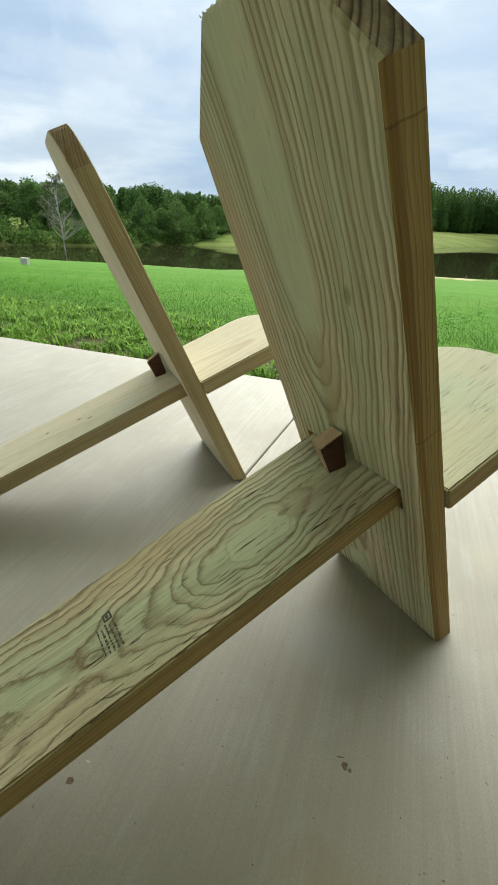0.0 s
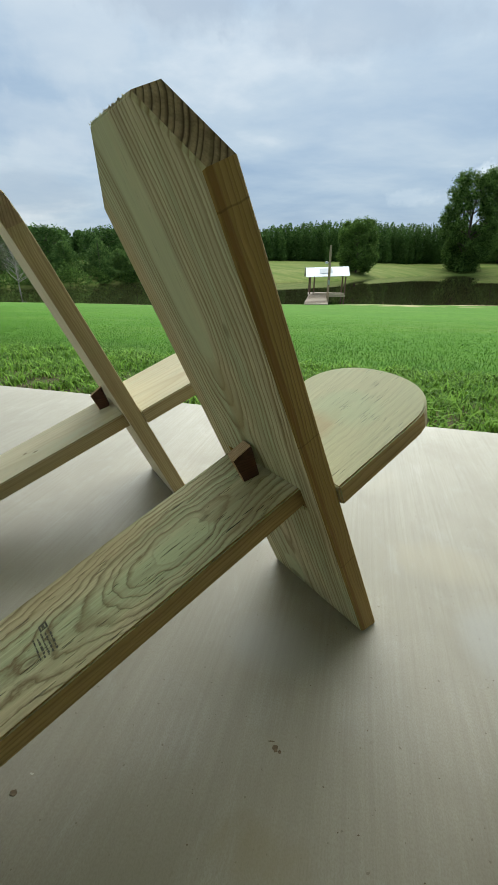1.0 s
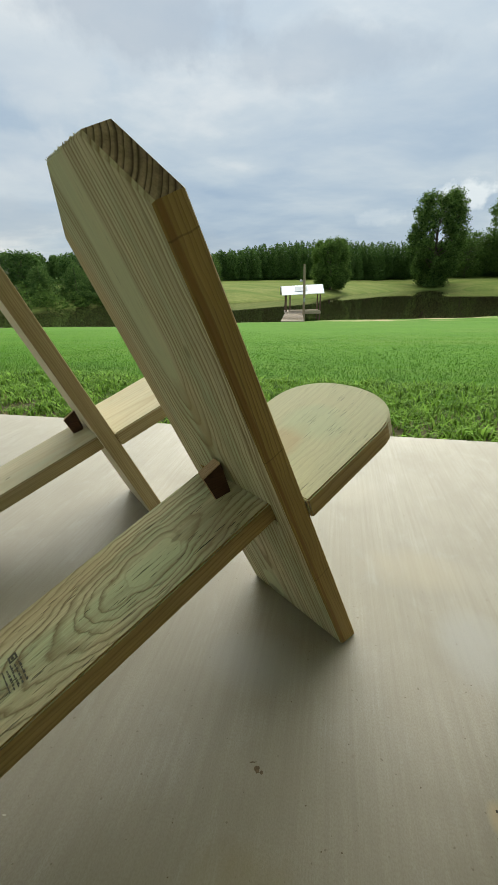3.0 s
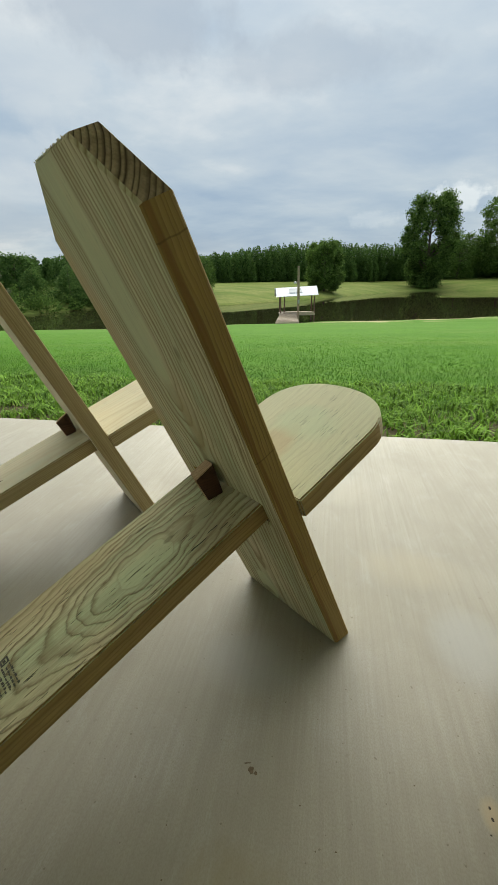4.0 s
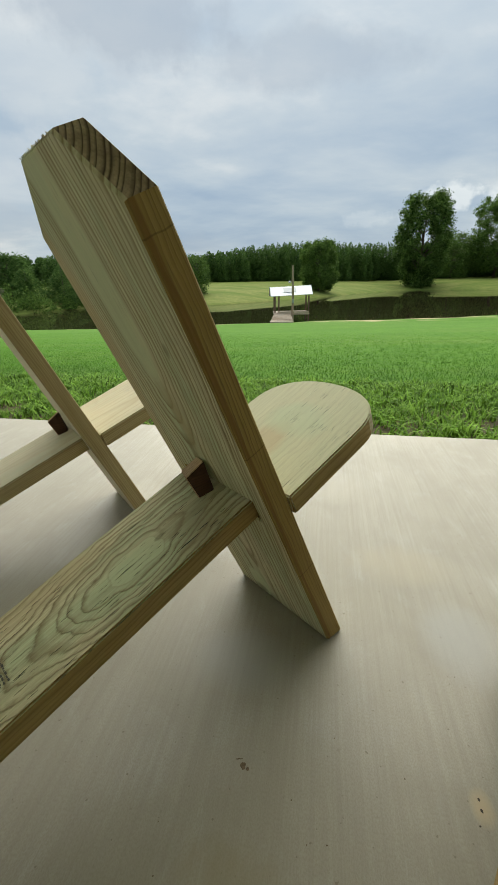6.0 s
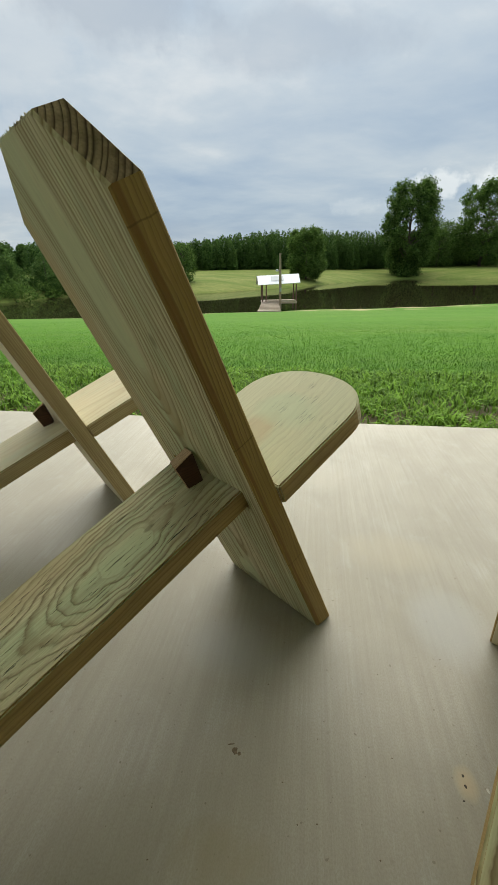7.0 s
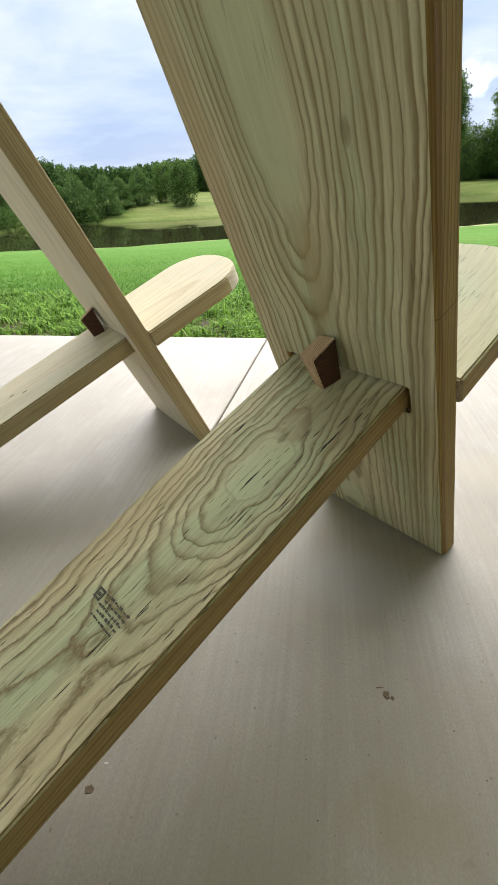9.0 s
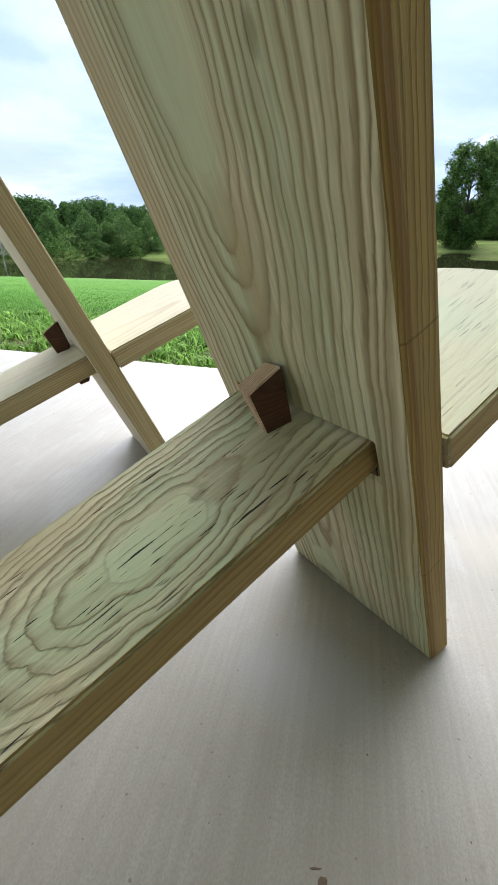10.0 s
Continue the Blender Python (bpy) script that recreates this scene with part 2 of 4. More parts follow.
    h = w.math("SUBTRACT", w.math("MULTIPLY_ADD", late, 0.55, w.math("MULTIPLY", fibre, 0.5)), w.math("MULTIPLY", crack, 2.0))
    w.bump(h, relief, 0.0014)
    w.bsdf.inputs["Specular IOR Level"].default_value = 0.3
    return w.m


LIGHT, GREEN = (0.75, 0.665, 0.415), (0.61, 0.635, 0.385)
# long edges and ends are coloured darker than the wide faces
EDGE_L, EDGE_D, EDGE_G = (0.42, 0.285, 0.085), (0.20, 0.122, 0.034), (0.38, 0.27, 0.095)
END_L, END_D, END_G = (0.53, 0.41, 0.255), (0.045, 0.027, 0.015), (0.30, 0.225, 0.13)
BACK_AXIS = (0.0, 1.0, [(0.0, 0.075), (0.505, 0.062), (0.641, 0.037), (0.69, 0.025), (0.745, 0.006), (1.0, 0.0)],
             [(0.0, 0.075), (0.55, 0.084), (0.70, 0.089), (0.85, 0.081), (1.0, 0.068)], 0.036)
wood_back = wood("pine_back_face", 0.0, 0.0, 0.0, 0.0, 0.0, 0.0094, LIGHT, (0.265, 0.19, 0.080), GREEN, 1.3, 0.25, 0.72, 0.0065, 0.6, 1.0, [(0.072, 0.724, 0.007, 0.014)], (0.36, 0.58),
                 bold=0.5, axis=BACK_AXIS, pale=[(-0.055, 0.05, 0.035, 0.06)],
                 tints=[(-0.005, 0.575, 0.022, 0.10, (0.46, 0.36, 0.18), 0.7), (-0.135, 0.75, 0.03, 0.22, (0.58, 0.45, 0.24), 0.5), (-0.06, 0.02, 0.03, 0.02, (0.22, 0.18, 0.08), 0.6)])
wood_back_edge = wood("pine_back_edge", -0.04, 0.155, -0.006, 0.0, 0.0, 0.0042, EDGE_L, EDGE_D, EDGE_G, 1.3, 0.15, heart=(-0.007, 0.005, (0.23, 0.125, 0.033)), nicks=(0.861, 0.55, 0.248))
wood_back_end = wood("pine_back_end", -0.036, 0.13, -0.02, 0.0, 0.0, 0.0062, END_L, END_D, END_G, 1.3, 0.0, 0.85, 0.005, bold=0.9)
SEAT_AXIS = (-0.6, 1.0, [(0.0, 0.082), (0.12, 0.090), (0.215, 0.075), (0.345, 0.030), (0.385, 0.008), (0.435, 0.008), (0.47, 0.032), (0.56, 0.046), (1.0, 0.05)],
             [(0.0, 0.120), (0.30, 0.116), (0.42, 0.114), (0.60, 0.100), (1.0, 0.090)], 0.030)
wood_seat = wood("pine_seat_face", 0.0, 0.0, 0.0, 0.0, 0.0, 0.0115, (0.74, 0.655, 0.41), (0.225, 0.165, 0.08), (0.585, 0.64, 0.385), 4.1, 1.0, 0.72, 0.0085, 1.1, 2.2,
                 [(0.008, -0.142, 0.006, 0.012), (0.020, -0.458, 0.005, 0.012)], (0.42, 0.62), (-0.02, 0.06, 0.16), bold=0.45, axis=SEAT_AXIS,
                 tints=[(0.035, -0.085, 0.075, 0.075, (0.36, 0.285, 0.165), 0.55), (-0.075, -0.33, 0.03, 0.16, (0.50, 0.40, 0.22), 0.45), (0.0, 0.13, 0.05, 0.07, (0.66, 0.49, 0.31), 0.5), (0.02, 0.22, 0.08, 0.06, (0.66, 0.72, 0.52), 0.6)])
wood_seat_end = wood("pine_seat_end", 0.0, 0.09, 0.0, 0.0, 0.0, 0.006, (0.66, 0.58, 0.40), (0.40, 0.31, 0.17), (0.60, 0.57, 0.40), 4.1, 0.0, 0.8, 0.005)
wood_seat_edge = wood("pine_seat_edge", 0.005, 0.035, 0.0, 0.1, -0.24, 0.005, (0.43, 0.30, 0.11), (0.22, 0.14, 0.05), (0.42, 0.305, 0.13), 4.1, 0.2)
LIGHT_B, GREEN_B = (0.77, 0.705, 0.53), (0.68, 0.67, 0.51)
wood_pale = wood("pale_pine_face", 0.05, 0.09, 0.05, 0.0, 0.0, 0.012, LIGHT_B, (0.62, 0.52, 0.34), GREEN_B, 7.7, 0.2)
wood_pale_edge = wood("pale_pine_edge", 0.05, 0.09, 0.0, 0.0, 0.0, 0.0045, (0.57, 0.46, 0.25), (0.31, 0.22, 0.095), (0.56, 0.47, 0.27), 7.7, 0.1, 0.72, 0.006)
wood_pale_end = wood("pale_pine_end", 0.05, 0.09, 0.0, 0.0, 0.0, 0.006, (0.46, 0.34, 0.20), (0.20, 0.125, 0.065), (0.42, 0.31, 0.18), 7.7, 0.0, 0.8, 0.006)
# brown key: shade on its sides is put into the dark colour
wood_key_shaded = wood("shaded_key_wood", 0.01, 0.05, 0.0, 0.0, 0.0, 0.005, (0.11, 0.05, 0.028), (0.05, 0.022, 0.014), (0.09, 0.043, 0.025), 2.2, 0.0)
wood_key_end_lit = wood("lit_key_end_wood", 0.01, 0.05, 0.0, 0.0, 0.0, 0.004, (0.70, 0.50, 0.30), (0.36, 0.21, 0.11), (0.62, 0.45, 0.28), 2.2, 0.0, bold=1.0)


def plain(name, colour, rough=0.6, metal=0.0, vary=0.25, scale=6.0, bump=0.0):
    w = Mat(name, rough)
    n = w.noise(w.coords((scale,) * 3), 1.0, 6.0, 0.6)
    dark_c = tuple(c * (1 - vary) for c in colour)
    w.base(w.mix(w.ramp(n, [(0.3, 0.0), (0.7, 1.0)]), dark_c, colour))
    w.bsdf.inputs["Metallic"].default_value = metal
    if bump:
        w.bump(n, bump, 0.01)
    return w.m


# stains, and bluish-grey patches that paint in sky sheen, in the porch's own directions: place, half sizes, colour,
# amount
CONCRETE_STAINS_SHEEN = ((0.988, -1.620, 0.021, 0.030, (0.52, 0.42, 0.27), 0.75), (0.62, -1.76, 0.09, 0.05, (0.30, 0.25, 0.15), 0.4),
                   (1.05, -1.30, 0.10, 0.13, (0.43, 0.44, 0.44), 0.45), (0.95, -1.05, 0.16, 0.10, (0.44, 0.385, 0.275), 0.4),
                   (0.58, -1.42, 0.12, 0.09, (0.41, 0.42, 0.42), 0.4), (0.74, -0.60, 0.2, 0.16, (0.48, 0.44, 0.36), 0.35))


def concrete():
    w = Mat("trowelled_concrete", 0.5)
    big_n = w.noise(w.coords((1.6, 1.6, 1.6)), 1.0, 5.0, 0.6, 0.4)
    brush = w.noise(w.coords((120, 2.2, 5)), 1.0, 6.0, 0.62, 0.3)
    wide = w.noise(w.coords((30, 0.9, 5), (2, 0, 0)), 1.0, 4.0, 0.55, 0.3)
    grain = w.noise(w.coords((420, 260, 300)), 1.0, 3.0, 0.6)
    speck = w.noise(w.coords((110, 110, 110), (3, 1, 0)), 1.0, 1.5, 0.4)
    pits = w.noise(w.coords((46, 46, 46), (8, 1, 0)), 1.0, 2.0, 0.5)
    cloudy = w.noise(w.coords((5.5, 2.6, 5), (9, 4, 0)), 1.0, 6.0, 0.65, 0.8)
    bloom = w.noise(w.coords((13, 7, 8), (1, 14, 0)), 1.0, 6.0, 0.7, 0.6)
    col = w.mix(w.ramp(big_n, [(0.32, 0.0), (0.68, 1.0)]), (0.345, 0.318, 0.256), (0.442, 0.414, 0.348))
    col = w.mix(w.ramp(cloudy, [(0.38, 0.45), (0.60, 0.0)]), col, (0.305, 0.275, 0.217))
    col = w.mix(w.ramp(bloom, [(0.52, 0.0), (0.70, 0.40)]), col, (0.46, 0.452, 0.42))
    col = w.mix(w.ramp(wide, [(0.36, 0.13), (0.60, 0.0)]), col, (0.30, 0.262, 0.195))
    col = w.mix(w.ramp(brush, [(0.36, 0.40), (0.60, 0.0)]), col, (0.305, 0.275, 0.222))
    col = w.mix(w.ramp(grain, [(0.38, 0.4), (0.58, 0.0)]), col, (0.27, 0.245, 0.185))
    col = w.mix(w.ramp(pits, [(0.71, 0.0), (0.75, 0.35)]), col, (0.25, 0.215, 0.16))
    col = w.mix(w.ramp(speck, [(0.735, 0.0), (0.765, 0.65)]), col, (0.19, 0.155, 0.11))
    s = w.node("ShaderNodeSeparateXYZ")
    w.t.links.new(w.tc.outputs["Object"], s.inputs[0])
    for sx, sy, rx, ry, tint, amount in CONCRETE_STAINS_SHEEN:
        a = w.math("DIVIDE", w.math("SUBTRACT", s.outputs[0], sx), rx)
        b = w.math("DIVIDE", w.math("SUBTRACT", s.outputs[1], sy), ry)
        q = w.math("ADD", w.math("MULTIPLY_ADD", a, a, w.math("MULTIPLY", b, b)), w.math("MULTIPLY", w.math("SUBTRACT", bloom, 0.5), 1.2))
        col = w.mix(w.ramp(q, [(0.1, amount), (1.0, 0.0)]), col, tint)
    w.base(col)
    w.put(w.ramp(w.math("MULTIPLY_ADD", bloom, 0.5, w.math("MULTIPLY", brush, 0.5)), [(0.35, 0.56), (0.65, 0.40)]), w.bsdf.inputs["Roughness"])
    w.bump(w.math("MULTIPLY_ADD", grain, 0.6, w.math("MULTIPLY_ADD", brush, 0.9, cloudy)), 0.22, 0.0012)
    return w.m


def lawn_ground():
    w = Mat("lawn_soil", 0.9)
    pos = "Object"
    tuft = w.noise(w.coords((9, 9, 9)), 1.0, 6.0, 0.7)
    patch = w.noise(w.coords((0.35, 0.6, 0.35)), 1.0, 4.0, 0.55)
    streak = w.noise(w.coords((0.12, 0.5, 0.3), (5, 0, 0)), 1.0, 4.0, 0.5)
    col = w.mix(w.ramp(tuft, [(0.3, 0.0), (0.7, 1.0)]), (0.052, 0.142, 0.007), (0.088, 0.204, 0.012))
    col = w.mix(w.ramp(patch, [(0.4, 0.0), (0.65, 0.55)]), col, (0.098, 0.215, 0.014))
    col = w.mix(w.ramp(streak, [(0.52, 0.0), (0.72, 0.6)]), col, (0.15, 0.225, 0.04))
    fine_t = w.noise(w.coords((2.4, 4.5, 2.4), (0, 3, 0)), 1.0, 6.0, 0.72)
    col = w.mix(w.ramp(fine_t, [(0.36, 0.65), (0.60, 0.0)]), col, (0.046, 0.130, 0.007))
    # bare earth beside the slab and sandy scrapes by the water
    s = w.node("ShaderNodeSeparateXYZ")
    w.t.links.new(w.tc.outputs[pos], s.inputs[0])
    dist = w.math("SUBTRACT", w.math("MULTIPLY_ADD", s.outputs[0], 0.2305, w.math("MULTIPLY", s.outputs[1], 0.973)), 2.15)
    near = w.math("SUBTRACT", 1.0, w.math("MULTIPLY", dist, 0.62))
    soil_n = w.noise(w.coords((2.2, 2.2, 2.2), (1, 8, 0)), 1.0, 4.0, 0.6)
    soil = w.ramp(w.math("MULTIPLY", w.math("MAXIMUM", near, 0.0), w.math("ADD", soil_n, 0.35)), [(0.18, 0.0), (0.42, 1.0)])
    clod = w.noise(w.coords((35, 35, 35)), 1.0, 5.0, 0.7)
    col = w.mix(soil, col, w.mix(clod, (0.03, 0.028, 0.014), (0.10, 0.085, 0.042)))
    shore = w.math("SUBTRACT", s.outputs[1], w.math("MULTIPLY", s.outputs[0], 0.19))
    sand_n = w.noise(w.coords((0.22, 0.7, 0.3), (2, 6, 0)), 1.0, 5.0, 0.6)
    sand = w.math("MULTIPLY", w.ramp(w.math("MULTIPLY", w.math("SUBTRACT", shore, 37.6), 0.25), [(0.0, 0.0), (0.6, 1.0)]), w.ramp(sand_n, [(0.50, 0.0), (0.58, 0.85)]))
    col = w.mix(sand, col, (0.40, 0.33, 0.18))
    w.base(col)
    w.bump(w.math("ADD", tuft, w.math("MULTIPLY", clod, 0.4)), 0.5, 0.03)
    w.bsdf.inputs["Specular IOR Level"].default_value = 0.15
    return w.m


def bank_ground():
    w = Mat("far_bank_grass", 0.9)
    n = w.noise(w.coords((0.08, 0.25, 0.1)), 1.0, 6.0, 0.6)
    n2 = w.noise(w.coords((1.2, 1.2, 1.2)), 1.0, 5.0, 0.65)
    col = w.mix(w.ramp(n, [(0.38, 0.0), (0.62, 1.0)]), (0.105, 0.15, 0.03), (0.19, 0.205, 0.062))
    w.bsdf.inputs["Specular IOR Level"].default_value = 0.05
    col = w.mix(w.ramp(n2, [(0.35, 0.4), (0.65, 0.0)]), col, (0.075, 0.11, 0.024))
    w.base(col)
    return w.m


def leafy(name, dark_c, light_c, rough=0.6, through_light=0.25, patch=None):
    """patch: (size in metres, colour, amount), wide uneven drifts of another tone."""
    w = Mat(name, rough)
    col = w.mix(w.island(), dark_c, light_c)
    col = w.mix(w.math("MULTIPLY", w.random(), 0.35), col, light_c)
    if patch:
        drift = w.noise(w.coords((1 / patch[0], 1 / patch[0], 1 / patch[0])), 1.0, 6.0, 0.65)
        col = w.mix(w.ramp(drift, [(0.42, 0.0), (0.62, patch[2])]), col, patch[1])
    w.base(col)
    w.bsdf.inputs["Specular IOR Level"].default_value = 0.04
    tr = w.node("ShaderNodeBsdfTranslucent")
    w.put(col, tr.inputs["Color"])
    mx = w.node("ShaderNodeMixShader")
    mx.inputs[0].default_value = through_light
    out = w.t.nodes["Material Output"]
    w.t.links.new(w.bsdf.outputs[0], mx.inputs[1]); w.t.links.new(tr.outputs[0], mx.inputs[2])
    w.t.links.new(mx.outputs[0], out.inputs[0])
    return w.m


def water_mat():
    w = Mat("lake_water", 0.03)
    w.base((0.022, 0.020, 0.009))
    w.bsdf.inputs["IOR"].default_value = 1.33
    rip = w.noise(w.coords((0.8, 2.6, 1)), 1.0, 4.0, 0.6)
    w.bump(rip, 0.006, 0.02)
    return w.m


concrete_m = concrete()
lawn_m, bank_m, water_m = lawn_ground(), bank_ground(), water_mat()
joint_m = plain("joint_dirt", (0.10, 0.085, 0.065), 0.9, vary=0.4, scale=40)
chip_m = plain("chip_brown", (0.22, 0.16, 0.10), 0.9, vary=0.5, scale=150)
pale_chip_m = plain("pale_flake", (0.7, 0.68, 0.6), 0.7)
knot_m = plain("knot_wood", (0.33, 0.235, 0.12), 0.8, vary=0.6, scale=170)
soot_m = plain("black_speck", (0.07, 0.055, 0.04), 0.8)
ink_m = plain("grade_ink", (0.13, 0.125, 0.095), 0.8, vary=0.5, scale=300)
white_wall_m = plain("painted_siding", (0.84, 0.83, 0.78), 0.7, vary=0.08, scale=3)
ceiling_m = plain("porch_ceiling_paint", (0.84, 0.83, 0.78), 0.7, vary=0.08, scale=3)
roof_metal = plain("white_roof_metal", (0.62, 0.645, 0.67), 0.35, 0.0, 0.06, 2)
roof_grey = plain("grey_roof_panel", (0.36, 0.38, 0.40), 0.4, 0.0, 0.1, 2)
deck_wood = plain("weathered_deck", (0.52, 0.42, 0.32), 0.8, vary=0.3, scale=5, bump=0.2)
post_wood = plain("brown_post", (0.16, 0.10, 0.065), 0.8, vary=0.3, scale=5)
pole_wood = plain("weathered_pole", (0.33, 0.25, 0.17), 0.85, vary=0.3, scale=4)
lamp_grey = plain("lamp_metal", (0.45, 0.46, 0.46), 0.4, 0.6)
block_m = plain("weathered_block", (0.55, 0.50, 0.43), 0.85, vary=0.3, scale=8)
bark_m = plain("bark", (0.10, 0.075, 0.055), 0.9, vary=0.4, scale=6, bump=0.5)
dead_bark_m = plain("bleached_bark", (0.44, 0.41, 0.35), 0.9, vary=0.3, scale=6)
grass_m = leafy("grass_blades", (0.014, 0.050, 0.004), (0.105, 0.245, 0.018), 0.5, patch=(0.5, (0.026, 0.080, 0.007), 0.55))
weed_m = leafy("weed_leaves", (0.009, 0.030, 0.004), (0.27, 0.48, 0.07), 0.42)
lawn_blade_m = leafy("mown_blades", (0.060, 0.165, 0.008), (0.090, 0.215, 0.012), 0.6, 0.5, patch=(1.8, (0.046, 0.142, 0.008), 0.7))
straw_m = leafy("dry_grass", (0.16, 0.13, 0.06), (0.36, 0.30, 0.15), 0.7)
oak_m = leafy("broad_leaves", (0.010, 0.034, 0.008), (0.170, 0.275, 0.062), 0.6, 0.35)
pine_m = leafy("pine_needles", (0.011, 0.038, 0.010), (0.125, 0.215, 0.056), 0.6, 0.32, patch=(6.0, (0.10, 0.17, 0.045), 0.35))
young_m = leafy("young_conifer_needles", (0.040, 0.095, 0.026), (0.205, 0.31, 0.085), 0.6, 0.35, patch=(1.2, (0.03, 0.075, 0.02), 0.5))
sage_m = leafy("pale_sparse_leaves", (0.08, 0.10, 0.045), (0.20, 0.22, 0.12))


# ---- mesh helpers ----
def mesh_of(name, bm, *mats):
    me = bpy.data.meshes.new(name)
    bm.to_mesh(me)
    bm.free()
    for m in mats:
        me.materials.append(m)
    return me


def part(name, bm, material, parent, label=""):
    """Links a bmesh as one mesh object under a thing or a part."""
    mats = material if isinstance(material, (list, tuple)) else [material]
    ob = new(name, mesh_of(name, bm, *mats))
    ob.parent = parent
    if label:
        tagged(ob, label)
    return ob


def whole(name, bm, material, label, category, group="", kind=""):
    mats = material if isinstance(material, (list, tuple)) else [material]
    return tagged(new(name, mesh_of(name, bm, *mats)), label, category, group, kind)


def thing(name, m, label, category, group=""):
    ob = new(name)
    ob.empty_display_size = 0.1
    ob.matrix_basis = m
    return tagged(ob, label, category, group)


def box(bm, x0, x1, y0, y1, z0, z1, bevel=0.0):
    r = bmesh.ops.create_cube(bm, size=1.0, matrix=Matrix.LocRotScale(((x0 + x1) / 2, (y0 + y1) / 2, (z0 + z1) / 2), None, (x1 - x0, y1 - y0, z1 - z0)))
    if bevel:
        es = list({e for v in r["verts"] for e in v.link_edges})
        bmesh.ops.bevel(bm, geom=es, offset=bevel, segments=2, affect="EDGES")
    return bm


def soft_edges(bm, offset, segments=2, limit=0.45):
    es = [e for e in bm.edges if len(e.link_faces) == 2 and e.calc_face_angle(0) > limit]
    bmesh.ops.bevel(bm, geom=es, offset=offset, segments=segments, affect="EDGES", clamp_overlap=True)


def slab_of(outline, z0, z1, hole=None):
    """A board: a 2D outline, perhaps with a hole, between two heights."""
    bm = bmesh.new()
    loops = [outline] + ([hole] if hole else [])
    edges = []
    for loop in loops:
        vs = [bm.verts.new((x, y, z1)) for x, y in loop]
        edges += [bm.edges.new((vs[i], vs[(i + 1) % len(vs)])) for i in range(len(vs))]
    if hole:
        bmesh.ops.triangle_fill(bm, use_beauty=True, edges=edges, normal=(0, 0, 1))
    else:
        bm.faces.new([e.verts[0] for e in edges])
    bmesh.ops.recalc_face_normals(bm, faces=bm.faces[:])
    if bm.faces and sum(f.normal.z for f in bm.faces) < 0:
        bmesh.ops.reverse_faces(bm, faces=bm.faces[:])
    ext = bmesh.ops.extrude_face_region(bm, geom=bm.faces[:], use_keep_orig=True)
    for v in [g for g in ext["geom"] if isinstance(g, bmesh.types.BMVert)]:
        v.co.z = z0
    bmesh.ops.recalc_face_normals(bm, faces=bm.faces[:])
    return bm


def tube(bm, points, radii, sides=8):
    """A tapered limb along points."""
    rings = []
    for i, p in enumerate(points):
        a = points[max(i - 1, 0)]
        b = points[min(i + 1, len(points) - 1)]
        q = (Vector(b) - Vector(a)).to_track_quat("Z", "Y")
        rings.append([bm.verts.new(Vector(p) + q @ Vector((math.cos(k * math.tau / sides) * radii[i], math.sin(k * math.tau / sides) * radii[i], 0))) for k in range(sides)])
    for r0, r1 in zip(rings, rings[1:]):
        for k in range(sides):
            bm.faces.new((r0[k], r0[(k + 1) % sides], r1[(k + 1) % sides], r1[k]))
    bm.faces.new(rings[-1]); bm.faces.new(rings[0][::-1])
    return bm


def mesh_from_arrays(name, verts, faces, material):
    """A mesh from numpy arrays of vertices and of equal-sided faces."""
    me = bpy.data.meshes.new(name)
    k = faces.shape[1]
    me.vertices.add(len(verts)); me.loops.add(faces.size); me.polygons.add(len(faces))
    me.vertices.foreach_set("co", verts.astype(np.float32).ravel())
    me.loops.foreach_set("vertex_index", faces.astype(np.int32).ravel())
    me.polygons.foreach_set("loop_start", np.arange(0, faces.size, k, dtype=np.int32))
    me.update(calc_edges=True)
    me.validate()
    me.materials.append(material)
    return me


# ---- porch ----
EDGE_ANGLE = -13.3                       # the slab's front edge against the x axis
PORCH = pose(0, 2.21, 0, 0, 0, EDGE_ANGLE)   # x along the edge, y out to the lawn
JOINTS = ((-3.25, -3.25), (0.2515, -0.102), (3.75, 3.75))   # sawn joints: place at the front edge and at the wall

floor = tagged(new("floor"), "trowelled grey concrete porch slab with sawn joints", "floor", kind="structure")
floor.matrix_basis = PORCH
xs = [(-9.0, -9.0), *JOINTS, (9.0, 9.0)]
for (fa, ra), (fb, rb) in zip(xs, xs[1:]):
    bm = bmesh.new()
    box(bm, 0, 1, -5.2, 0.0, -0.12, 0.0)
    for v in bm.verts:
        a_, b_ = (fa + 0.0025, fb - 0.0025) if v.co.y > -1 else (ra + 0.0025, rb - 0.0025)
        v.co.x = a_ if v.co.x < 0.5 else b_
    soft_edges(bm, 0.003)
    part("slab_panel", bm, concrete_m, floor)
bm = bmesh.new()
box(bm, -8.9, 8.9, -5.1, -0.02, -0.3, -0.018)
part("slab_base", bm, joint_m, floor)

bm = bmesh.new(); box(bm, -4.6, 9, -5.4, -5.2, -0.3, 2.75)
wall = whole("wall_back", bm, white_wall_m, "plain painted wall at the back of the porch", "wall", kind="structure")
wall.matrix_basis = PORCH
bm = bmesh.new(); box(bm, -4.6, 9, -5.2, 0.25, 2.6, 2.75)
ceil = whole("ceiling", bm, ceiling_m, "plain painted porch ceiling", "ceiling", kind="structure")
ceil.matrix_basis = PORCH


# ---- chairs ----
LEAN_A, PITCH_A = 23.7, 22.0     # the back leans, the seat climbs
THICK, HALF = 0.0428, 0.149


